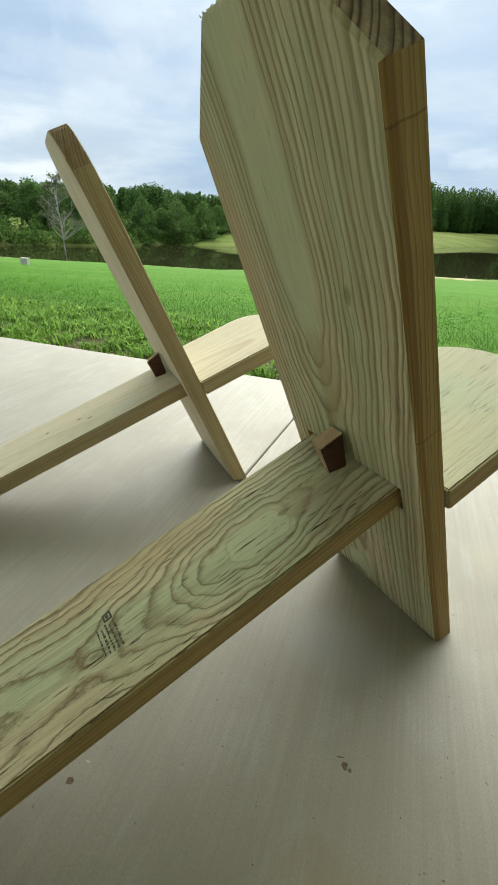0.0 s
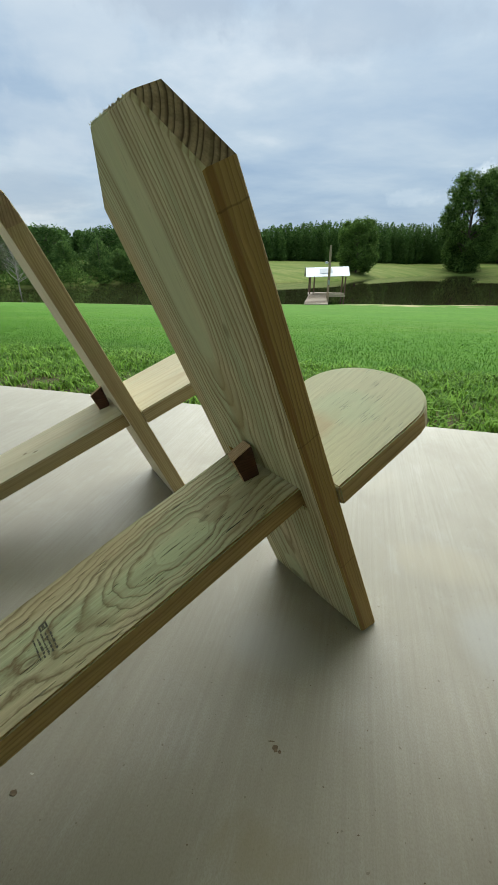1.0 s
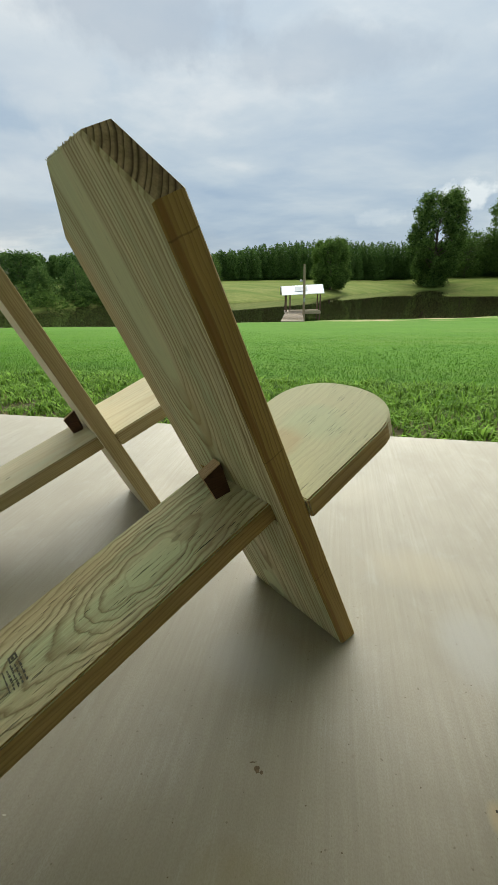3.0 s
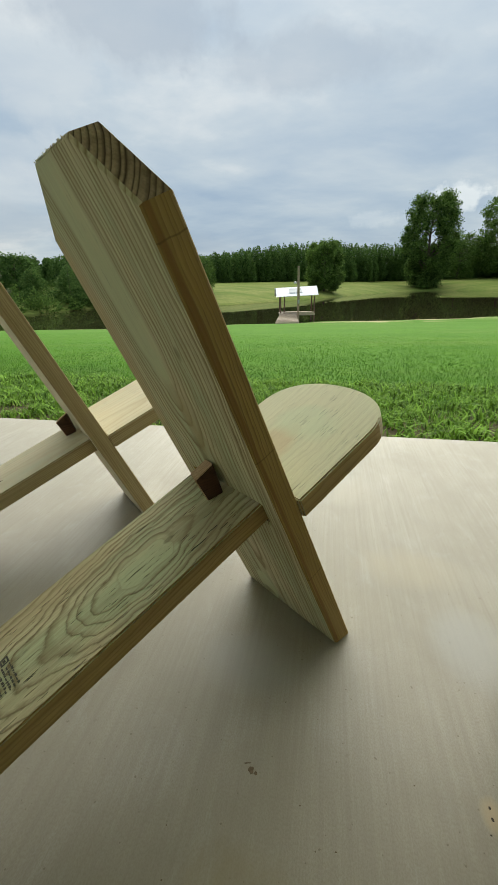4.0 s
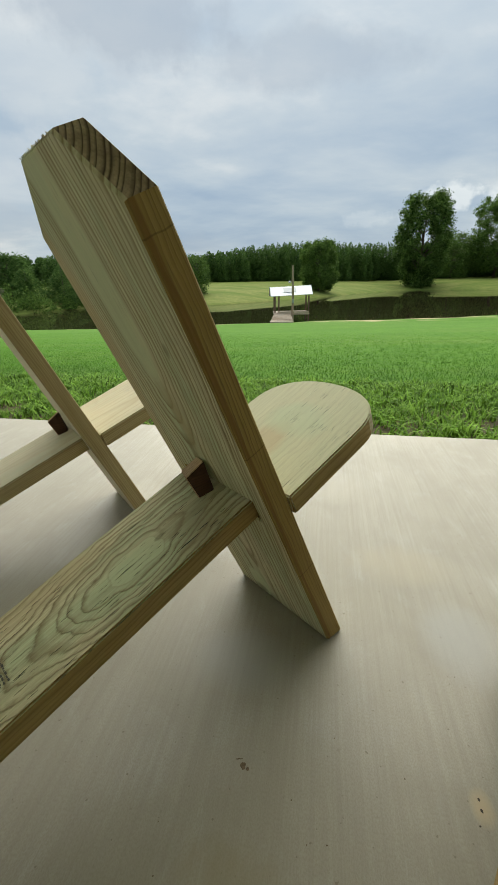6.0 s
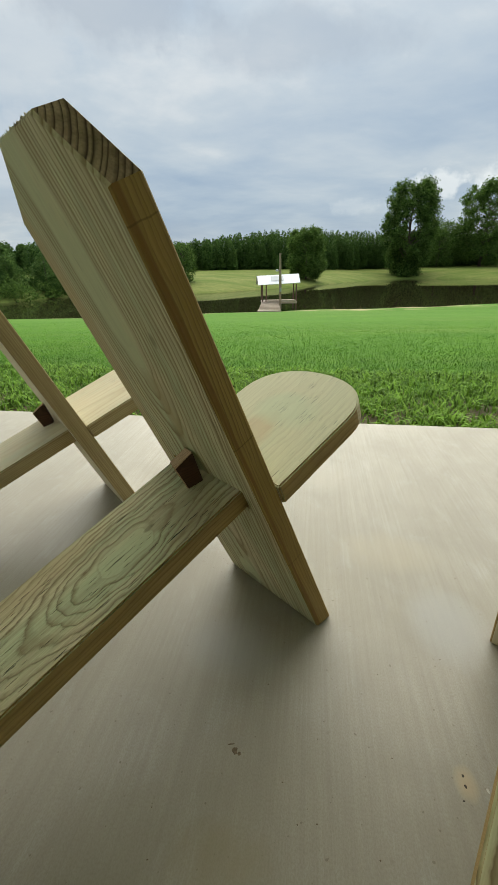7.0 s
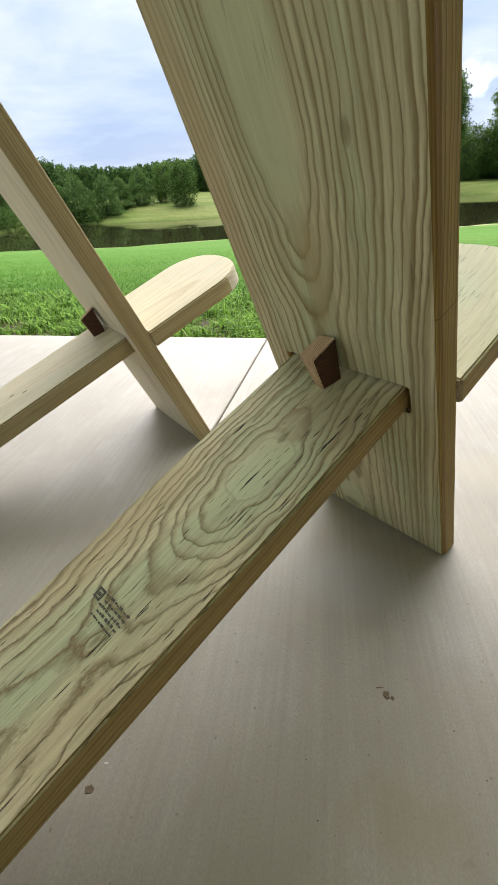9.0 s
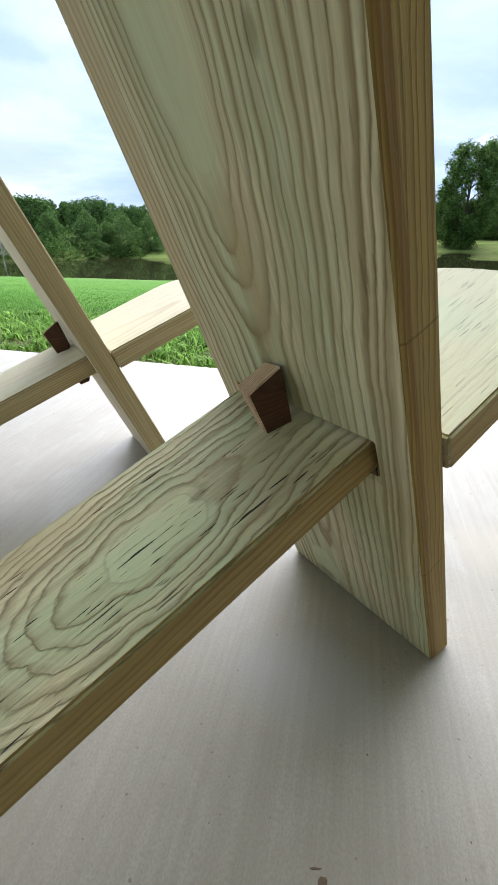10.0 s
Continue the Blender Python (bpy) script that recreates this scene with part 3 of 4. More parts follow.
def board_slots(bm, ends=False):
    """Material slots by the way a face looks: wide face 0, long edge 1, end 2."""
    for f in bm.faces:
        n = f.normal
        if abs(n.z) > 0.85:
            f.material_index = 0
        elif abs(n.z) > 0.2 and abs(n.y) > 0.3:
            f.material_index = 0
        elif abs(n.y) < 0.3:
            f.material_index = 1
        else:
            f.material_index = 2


def back_board(top, seat_u, slot_x, lean):
    s = math.tan(radians(lean))
    outline = [(-HALF, 0), (HALF, 0), *top]
    hole = [(slot_x[0], seat_u - THICK - 0.005), (slot_x[1], seat_u - THICK - 0.005), (slot_x[1], seat_u + 0.003), (slot_x[0], seat_u + 0.003)]
    bm = slab_of(outline, -THICK, 0.0, hole)
    for v in bm.verts:                       # the foot is cut level with the floor
        if abs(v.co.y) < 1e-5 and v.co.z < -0.001:
            v.co.y = -THICK * s
    bm.normal_update()
    soft_edges(bm, 0.0035, 1, 1.0)
    bm.normal_update()
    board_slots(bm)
    return bm


def seat_board(seat_z, back_off, tail_x, front, lean, power=2.2):
    t = math.tan(radians(lean))
    end = -(seat_z - THICK) / t
    outline = [(tail_x[0], end), (tail_x[1], end), (tail_x[1], THICK + 0.001), (HALF, THICK + 0.001), (HALF, front - 0.115)]
    for i in range(1, 24):
        a = math.pi * i / 24
        c, s_ = math.cos(a), math.sin(a)
        outline.append((HALF * math.copysign(abs(c) ** (2 / power), c), front - 0.115 + 0.115 * abs(s_) ** (2 / power)))
    outline += [(-HALF, front - 0.115), (-HALF, THICK + 0.001), (tail_x[0], THICK + 0.001)]
    bm = slab_of(outline, -THICK, 0.0)
    for v in bm.verts:                       # the tail's end lies flat on the floor
        if abs(v.co.y - end) < 1e-4 and v.co.z > -0.001:
            v.co.y = -seat_z / t
    bm.normal_update()
    soft_edges(bm, 0.003)
    bm.normal_update()
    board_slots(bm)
    return bm


def key_block(x, high, low):
    """A tapered locking key; y is along the seat, z up through it."""
    bm = bmesh.new()
    rings = [(-low, x + 0.002, x + 0.020, -0.037, -0.012), (0.0, x, x + 0.023, -0.042, -0.010), (high, x - 0.016, x + 0.020, -0.046, -0.004)]
    vs = []
    for z, x0, x1, rear, front in rings:
        cut = 1.0 if z == high else 0.0
        vs.append([bm.verts.new(p) for p in ((x0, rear, z - 0.016 * cut), (x1, rear, z - 0.010 * cut), (x1, front, z + 0.004 * cut), (x0, front, z - 0.004 * cut))])
    for r0, r1 in zip(vs, vs[1:]):
        for k in range(4):
            bm.faces.new((r0[k], r0[(k + 1) % 4], r1[(k + 1) % 4], r1[k]))
    bm.faces.new(vs[0][::-1])
    bm.faces.new(vs[-1])
    bmesh.ops.recalc_face_normals(bm, faces=bm.faces[:])
    bmesh.ops.rotate(bm, verts=bm.verts[:], cent=(x + 0.011, -0.022, 0), matrix=Matrix.Rotation(radians(-16), 3, "Z"))
    for v in bm.verts:
        v.co.y = min(v.co.y, -0.002)
    soft_edges(bm, 0.0018, 1, 0.3)
    bm.normal_update()
    # rear face takes the tan end-grain colour too, as painted light
    for f in bm.faces:
        f.material_index = 1 if abs(f.normal.z) > 0.7 or f.normal.y < -0.6 else 0
    return bm


def plank_chair(origin, turn, lean, pitch, seat_u, top, slot_x, tail_x, front, key_x, mats, label, key_high=0.062):
    chair = thing("plank_chair", pose(origin[0], origin[1], 0, 0, 0, turn), label, "chair", "low plank chairs on the porch")
    back_m = pose(0, 0, 0, 90 + lean, 0, 0) @ pose(0, 0, 0, 0, 0, 0.64)
    seat_m = Matrix.Translation((0, -seat_u * math.sin(radians(lean)), seat_u * math.cos(radians(lean)))) @ pose(0, 0, 0, pitch, 0, 0)
    back = part("back_board", back_board(top, seat_u, slot_x, lean), mats["back"], chair, "leaning treated pine plank with chamfered top")
    back.matrix_basis = back_m
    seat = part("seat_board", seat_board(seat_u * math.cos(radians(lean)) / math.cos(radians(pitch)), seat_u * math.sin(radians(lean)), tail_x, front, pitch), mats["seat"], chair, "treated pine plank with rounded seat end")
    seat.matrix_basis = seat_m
    key = part("locking_key", key_block(key_x, key_high, THICK + 0.05), [wood_key_shaded, wood_key_end_lit], chair, "brown tapered wooden key with shade in its side colour")
    key.matrix_basis = seat_m
    return chair, back, seat


TOP_A = [(HALF, 0.899), (0.065, 0.977), (-0.063, 0.977), (-HALF, 0.893)]
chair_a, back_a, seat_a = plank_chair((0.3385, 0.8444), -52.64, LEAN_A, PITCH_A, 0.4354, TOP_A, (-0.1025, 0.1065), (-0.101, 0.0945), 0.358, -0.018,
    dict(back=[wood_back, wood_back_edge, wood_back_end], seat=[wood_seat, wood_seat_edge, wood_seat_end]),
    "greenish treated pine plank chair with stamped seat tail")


# torn fibres along the sawn shoulder of the back
rnd = random.Random(9)
bm = bmesh.new()
for i in range(70):
    k = (i + rnd.uniform(-0.4, 0.4)) / 70
    x_, y_ = -0.064 + 0.118 * k, 0.977
    long_, wide_, z_ = rnd.uniform(0.0008, 0.0022), rnd.uniform(0.0014, 0.0030), rnd.uniform(-0.010, -0.0005)
    tip_x, tip_y = x_ + rnd.uniform(-1, 1) * 0.0018, y_ + long_
    base = [bm.verts.new((x_ + dx, y_ + dy - 0.001, z_ + dz)) for dx, dy, dz in ((-wide_, 0, 0), (wide_, 0, 0), (0, 0, -wide_))]
    tip = bm.verts.new((tip_x, tip_y, z_ + rnd.uniform(-0.001, 0.001)))
    for j in range(3):
        bm.faces.new((base[j], base[(j + 1) % 3], tip))
    bm.faces.new(base[::-1])
bmesh.ops.recalc_face_normals(bm, faces=bm.faces[:])
part("splinters", bm, wood_back, back_a, "torn wood fibres along the sawn edge")


def round_top(n=9):
    pts = []
    for i in range(n + 1):
        a = i / n
        pts.append((HALF - 0.085 * (1 - math.cos(a * math.pi / 2)) * 1.0, 0.80 + 0.15 * math.sin(a * math.pi / 2)))
    return pts + [(-x, y) for x, y in reversed(pts)]


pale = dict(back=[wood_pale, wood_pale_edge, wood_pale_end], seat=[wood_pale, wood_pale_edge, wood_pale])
chair_b, _, seat_b = plank_chair((-0.1395, 1.3498), -57.25, 23.45, 21.51, 0.3608, round_top(), (-0.102, 0.106), (-0.0961, 0.1004), 0.378, -0.036, pale,
    "pale pine plank chair with rounded back top")
chair_c, _, _ = plank_chair((0.8965, 0.5494), -42.7, LEAN_A, PITCH_A, 0.4354, TOP_A, (-0.122, 0.103), (-0.1155, 0.0945), 0.358, -0.018,
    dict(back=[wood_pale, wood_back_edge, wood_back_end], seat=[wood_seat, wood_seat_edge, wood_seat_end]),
    "treated pine plank chair at the edge of view")


# ---- ground and lake ----
LAKE = -3.5
near_x = np.array([-400, -31, -20, -8, 1, 9, 17, 26, 38, 60, 120, 400.0])
near_y = np.array([48, 37.2, 37, 39.2, 43.2, 44.8, 44.4, 45.6, 47, 52, 66, 100.0])
far_x = np.array([-400, -60, -40, -31, -25, -13, 0, 20, 38, 56, 64, 70, 78, 92, 130, 400.0])
far_y = np.array([58, 58, 62, 68, 80, 80, 82, 100, 122, 140, 144, 142, 135, 128, 124, 120.0])


def smooth01(a):
    a = np.clip(a, 0, 1)
    return a * a * (3 - 2 * a)


def ground_height(x, y):
    d = 0.2305 * x + 0.973 * y - 2.15
    yn, yf = np.interp(x, near_x, near_y), np.interp(x, far_x, far_y)
    s = np.clip(d / np.maximum(yn - 2.15, 1), -0.5, 1.0)
    lawn = -0.06 + (LAKE + 0.12) * np.clip(s, 0, 1)
    lawn = lawn + 0.05 * np.sin(x * 0.31 + 0.4) * np.sin(y * 0.23) * np.clip(d / 6, 0, 1)
    lawn = np.where(d < -0.05, -0.45, lawn)
    bed = LAKE - 0.9
    far = LAKE + 4.2 * (1 - np.exp(-np.maximum(y - yf, 0) / 22)) + 0.12
    z = lawn + (bed - lawn) * smooth01((y - yn) / 2.5)
    return z + (far - z) * smooth01((y - yf + 2.0) / 2.5)


def spread(lo, hi, mid, fine_step, growth):
    """Grid lines that lie close round mid and widen outwards."""
    out = [mid]
    for sign, end in ((1, hi), (-1, lo)):
        p, step = mid, fine_step
        while (end - p) * sign > 0:
            p += sign * step
            step *= growth
            out.append(p)
    return np.array(sorted(out))


gx = spread(-2500, 2500, 0.0, 0.35, 1.035)
gy = np.concatenate([spread(-2500, 40, 2.2, 0.18, 1.06)[:-1], np.arange(40, 150, 1.0), np.geomspace(151, 2600, 24)])
gy = np.unique(np.round(gy, 3))
mx_, my_ = np.meshgrid(gx, gy)
gz = ground_height(mx_, my_)
nx, ny = len(gx), len(gy)
idx = np.arange(nx * ny).reshape(ny, nx)
quads = np.stack([idx[:-1, :-1], idx[:-1, 1:], idx[1:, 1:], idx[1:, :-1]], -1).reshape(-1, 4)
me = mesh_from_arrays("ground", np.stack([mx_, my_, gz], -1).reshape(-1, 3), quads, lawn_m)
me.materials.append(bank_m)
fy = my_[:-1, :-1].ravel()
fx = mx_[:-1, :-1].ravel()
me.polygons.foreach_set("material_index", (fy > (np.interp(fx, near_x, near_y) + np.interp(fx, far_x, far_y)) / 2).astype(np.int32))
me.polygons.foreach_set("use_smooth", np.ones(len(me.polygons), dtype=bool))
ground = tagged(new("ground", me), "mown green lawn sloping down to a pond", "lawn", kind="structure")
bm = bmesh.new()
bmesh.ops.create_grid(bm, x_segments=1, y_segments=1, size=1.0, matrix=Matrix.LocRotScale((0, 105, LAKE), None, (420, 80, 1)))
water = whole("water", bm, water_m, "dark still pond reflecting trees and sky", "pond", kind="structure")


# ---- grass ----
rng = np.random.default_rng(5)


def blades(name, px, py, height, width, lean_amount, material, label, category, base_drop=0.0):
    """Bent, tapered blades: two quads each, the second ending in a fine tip."""
    n = len(px)
    a = rng.uniform(0, math.tau, n)
    dx, dy = np.cos(a), np.sin(a)
    sx, sy = -dy, dx
    bend = lean_amount * rng.uniform(0.3, 1.3, n) * height
    z0 = ground_height(px, py) - base_drop
    base = np.stack([px, py, z0], -1)
    side = np.stack([sx, sy, np.zeros(n)], -1) * (width / 2)[:, None]
    fwd = np.stack([dx, dy, np.zeros(n)], -1)
    upv = np.array([0, 0, 1.0])
    midp = base + fwd * (bend * 0.3)[:, None] + upv * (height * 0.62)[:, None]
    tip = base + fwd * bend[:, None] + upv * (height * rng.uniform(0.7, 1.0, n))[:, None]
    v = np.stack([base - side, base + side, midp + side * 0.8, midp - side * 0.8, tip + side * 0.12, tip - side * 0.12], 1).reshape(-1, 3)
    k = np.arange(n)[:, None] * 6
    f = np.concatenate([k + np.array([0, 1, 2, 3]), k + np.array([3, 2, 4, 5])], 1).reshape(-1, 4)
    return tagged(new(name, mesh_from_arrays(name, v, f, material)), label, category, kind="stuff")


def slivers(name, px, py, height, width, material, label, category):
    """Far grass: one upright, leaning triangle a blade."""
    n = len(px)
    a = rng.uniform(0, math.tau, n)
    side = np.stack([np.cos(a), np.sin(a), np.zeros(n)], -1) * (width / 2)[:, None]
    base = np.stack([px, py, ground_height(px, py)], -1)
    tip = base + np.stack([rng.normal(0, 1.5, n) * height, rng.normal(0, 1.5, n) * height, height * 0.7], -1)
    v = np.stack([base - side, base + side, tip], 1).reshape(-1, 3)
    return tagged(new(name, mesh_from_arrays(name, v, np.arange(n * 3).reshape(-1, 3), material)), label, category, kind="stuff")


def porch_to_world(a, d):
    c, s = math.cos(radians(EDGE_ANGLE)), math.sin(radians(EDGE_ANGLE))
    return a * c - d * s, 2.21 + a * s + d * c


def scatter(n, d0, d1, half0, half1, centre=0.6, bias=1.0):
    d = d0 + (d1 - d0) * rng.uniform(0, 1, n) ** bias
    half = half0 + (half1 - half0) * (d - d0) / (d1 - d0)
    return porch_to_world(centre + rng.uniform(-1, 1, n) * half, d)


# weeds in clumps along the slab, with bare earth between
clumps = 3000
ca_, cd_ = rng.uniform(-4.5, 5.5, clumps), rng.uniform(0.0, 1.9, clumps)
keep = np.sin(ca_ * 2.3 + 1.0) + np.sin(ca_ * 5.1 + cd_ * 4) + rng.uniform(-1.3, 1.3, clumps) + cd_ * 1.2 > -0.85
ca_, cd_ = ca_[keep], cd_[keep] + 0.045
per = 24
ba = np.repeat(ca_, per) + rng.normal(0, 0.035, len(ca_) * per)
bd = np.abs(np.repeat(cd_, per) + rng.normal(0, 0.03, len(ca_) * per)) + 0.03
size = np.repeat(rng.uniform(0.5, 1.15, len(ca_)), per)
wx, wy = porch_to_world(ba, bd)
blades("weeds", wx, wy, size * rng.uniform(0.025, 0.085, len(wx)), size * rng.uniform(0.007, 0.017, len(wx)), 1.3, weed_m, "leafy green weeds along the slab's edge", "weeds")
wx, wy = scatter(2600, 0.0, 1.1, 5, 5.5)
blades("dry_stalks", wx, wy, rng.uniform(0.01, 0.05, len(wx)), rng.uniform(0.003, 0.006, len(wx)), 1.6, straw_m, "dry tan stalks and litter on bare earth", "dry grass")


def lawn_spots(n, d0, d1):
    """Places over the lawn, thinning evenly with the distance from the slab."""
    d = (d0 ** 0.5 + rng.uniform(0, 1, n) * (d1 ** 0.5 - d0 ** 0.5)) ** 2
    return 0.7 - 0.04 * d + rng.uniform(-1, 1, n) * (4.2 + 1.12 * d), d


la, ld = lawn_spots(330000, 0.65, 19.0)
kept = rng.uniform(0, 1, len(ld)) > (ld / 19.0) ** 1.5
la, ld = la[kept], ld[kept]
close = ld * rng.uniform(0.45, 1.75, len(ld)) < 4.6
thick = np.clip((ld - 0.5) * 1.2, 0.25, 1) > rng.uniform(0, 1, len(ld))
for pick, far_off in ((close & thick, False), (~close, True)):
    wx, wy = porch_to_world(la[pick], ld[pick])
    dd = ld[pick]
    if far_off:
        slivers("lawn_grass", wx, wy, rng.uniform(0.010, 0.024, len(wx)) * np.clip(1.25 - 0.03 * dd, 0.4, 1.0), rng.uniform(0.6, 1.4, len(wx)) * (0.005 + 0.0003 * dd), lawn_blade_m, "bright green lawn grass down to the pond", "grass")
    else:
        blades("near_grass", wx, wy, rng.uniform(0.014, 0.032, len(wx)), rng.uniform(0.6, 1.4, len(wx)) * (0.0036 + 0.0005 * dd), 2.1, grass_m, "bright green unmown lawn grass", "grass")


# thin reeds where the lawn meets the water
rx_ = rng.uniform(10, 44, 420)
ry_ = np.interp(rx_, near_x, near_y) + rng.uniform(0.0, 0.9, len(rx_))
tuft = np.sin(rx_ * 1.7) + np.sin(rx_ * 4.3 + 1) + rng.uniform(-1.2, 1.2, len(rx_)) > 0.3
blades("reeds", rx_[tuft], ry_[tuft], rng.uniform(0.10, 0.38, int(tuft.sum())), rng.uniform(0.012, 0.03, int(tuft.sum())), 0.4, straw_m, "thin pale reeds at the water's edge", "reeds")


# ---- trees ----
def leaf_cloud(centres, radii, count, size, material, name, flat=0.7, corners=4):
    """Small leaf sprays in and round many clumps."""
    centres, radii = np.asarray(centres, float), np.asarray(radii, float)
    vol = radii.prod(1) ** (2 / 3)
    which = rng.choice(len(centres), count, p=vol / vol.sum())
    d = rng.normal(size=(count, 3))
    d /= np.linalg.norm(d, axis=1)[:, None]
    rad = np.minimum(0.45 + np.abs(rng.normal(0, 0.34, count)), rng.uniform(0.9, 1.15, count))
    inner = rng.uniform(0, 1, count) < 0.14      # heavier sprays inside, near the limbs
    rad = np.where(inner, rng.uniform(0.0, 0.55, count), rad)
    p = centres[which] + d * radii[which] * rad[:, None]
    u = rng.normal(size=(count, 3)); u[:, 2] *= flat
    u /= np.linalg.norm(u, axis=1)[:, None]
    w = np.cross(u, rng.normal(size=(count, 3)))
    w /= np.linalg.norm(w, axis=1)[:, None]
    s = (size * rng.uniform(0.5, 1.4, count) * np.where(inner, 1.6, 0.85))[:, None]
    if corners == 3:
        v = np.stack([p - u * s, p + w * s, p + u * s], 1)
    else:
        v = np.stack([p - u * s, p + w * s * 0.55, p + u * s, p - w * s * 0.45], 1)
    return mesh_from_arrays(name, v.reshape(-1, 3), np.arange(count * corners).reshape(-1, corners), material)


def crown_part(tree, me, label=""):
    ob = new("crown", me)
    ob.parent = tree
    if label:
        tagged(ob, label)
    return ob


def broad_tree(x, y, height, width, leaves, leaf, label, low=0.12, seed=1, gaps=0.0, mat=None, clump=0.17, waist=1.0):
    r = np.random.default_rng(seed)
    z = float(ground_height(np.array(x), np.array(y))) - 0.1
    tree = thing("tree", pose(x, y, z), label, "tree", "trees round the pond")
    bm = bmesh.new()
    tube(bm, [(0, 0, 0), (0.1, 0, height * 0.25), (-0.1, 0.1, height * 0.55), (0.05, 0, height * 0.9)], [height * 0.022, height * 0.018, height * 0.011, height * 0.003])
    cs, rs = [], []
    n = 240
    for i in range(n):
        h = low + (0.95 - low) * (i + r.uniform(0, 1)) / n
        k = (h - low) / (1 - low)
        env = width / 2 * (math.sin(math.pi * min(1, 0.22 + k * 0.62)) ** 0.7) * (1 - gaps * r.uniform(0, 1))
        env *= waist + (1 - waist) * min(1.0, k / 0.42)
        a = r.uniform(0, math.tau)
        q = width * clump * r.uniform(0.5, 1.2) * (1 - 0.15 * k)
        e = max(env - q * 0.6, 0.05) * r.uniform(0.25, 1.0) ** 0.5
        c = (e * math.cos(a), e * math.sin(a), h * height)
        if r.uniform() < gaps * 0.6 and k > 0.45:
            continue
        cs.append(c); rs.append((q, q, q * 0.85))
        if i % 8 == 0:
            b0 = max(0.1, h - 0.16) * height
            tube(bm, [(0, 0, b0), (c[0] * 0.5, c[1] * 0.5, (b0 + c[2]) / 2 + 0.2), c], [height * 0.008, height * 0.005, height * 0.002], 5)
    part("trunk", bm, bark_m, tree)
    crown_part(tree, leaf_cloud(cs, rs, leaves, leaf, mat or oak_m, "crown"))
    return tree


def cone_cloud(height, width, count, size, r, low=0.03, taper=0.7, corners=4, ragged=1.0):
    """Corners of needle sprays that fill a conifer's outline: whorls of boughs, uneven round the stem, to a pointed tip."""
    k = 1 - r.uniform(0, 1, count) ** (1 / (1 + 1.5 * taper))
    a = r.uniform(0, math.tau, count)
    p1, p2, p3 = r.uniform(0, math.tau, 3)
    whorl = 1 + 0.16 * ragged * np.sin(k * height * 4.2 + p1 + 2 * np.sin(2 * a)) * (1 - k)
    lobes = 1 + ragged * (0.13 * np.sin(3 * a + p2 + 5 * k) + 0.10 * np.sin(5 * a + p3 - 9 * k))
    edge = width / 2 * (1 - k) ** taper * whorl * lobes * np.minimum(1, 0.45 + k * 4)
    rad = edge * np.clip(1.02 - np.abs(r.normal(0, 0.26, count)), 0.05, 1.1) + 0.05
    z = (low + (1 - low) * k) * height - 0.10 * rad
    p = np.stack([rad * np.cos(a), rad * np.sin(a), z], -1)
    u = np.stack([np.cos(a), np.sin(a), 0.35 + 0.6 * k], -1) + r.normal(0, 0.45, (count, 3))
    u /= np.linalg.norm(u, axis=1)[:, None]
    w = np.cross(u, r.normal(size=(count, 3)))
    w /= np.linalg.norm(w, axis=1)[:, None]
    s = (size * r.uniform(0.5, 1.4, count))[:, None]
    if corners == 3:
        return np.stack([p - u * s, p + w * s, p + u * s], 1).reshape(-1, 3)
    return np.stack([p - u * s, p + w * s * 0.5, p + u * s, p - w * s * 0.5], 1).reshape(-1, 3)


def conifer(x, y, height, width, leaves, leaf, label, seed, mat=None):
    r = np.random.default_rng(seed)
    z = float(ground_height(np.array(x), np.array(y))) - 0.1
    tree = thing("conifer", pose(x, y, z), label, "tree", "conifers by the pond")
    bm = bmesh.new()
    tube(bm, [(0, 0, 0), (0, 0, height * 0.5), (0.03, 0, height)], [height * 0.02, height * 0.012, 0.02])
    part("trunk", bm, bark_m, tree)
    v = cone_cloud(height, width, leaves, leaf, r, taper=0.55, ragged=2.3)
    crown_part(tree, mesh_from_arrays("crown", v, np.arange(len(v)).reshape(-1, 4), mat or young_m))
    return tree


broad_tree(24.6, 113, 12.3, 11.2, 32000, 0.22, "dense dark green broadleaf tree on the far bank", low=0.06, seed=11, clump=0.13)
broad_tree(67.5, 149, 29.0, 22.0, 56000, 0.31, "tall airy green tree beside the water", low=0.03, seed=12, gaps=0.07, clump=0.12, waist=0.66)
broad_tree(103.0, 163, 29.0, 25.0, 40000, 0.33, "tall spreading green tree on the far bank", low=0.06, seed=13, gaps=0.12, clump=0.12)
broad_tree(121.0, 165, 26.0, 24.0, 14000, 0.34, "broad green tree on the far bank", low=0.06, seed=14)
broad_tree(88.5, 168, 16.0, 17.0, 20000, 0.24, "low dark green tree on the far bank", low=0.04, seed=15)
broad_tree(-5.7, 92, 7.4, 6.4, 12000, 0.13, "small round dark green tree on the bank", low=0.05, seed=16)
broad_tree(-9.8, 98, 7.0, 5.4, 9000, 0.13, "small dark green tree on the bank", low=0.05, seed=17)
for i, (x, y, h, wd) in enumerate([(-23.5, 83, 7.0, 6.2), (-19.0, 85, 6.4, 5.4), (-28.5, 79, 6.4, 5.8), (-33.0, 75, 5.6, 5.2), (-14.5, 95, 6.6, 5.4), (-17.5, 91, 5.2, 4.8), (-26.0, 82, 5.2, 4.6)]):
    conifer(x, y, h, wd, 11000, 0.12, "bushy young green conifer by the pond", 30 + i)
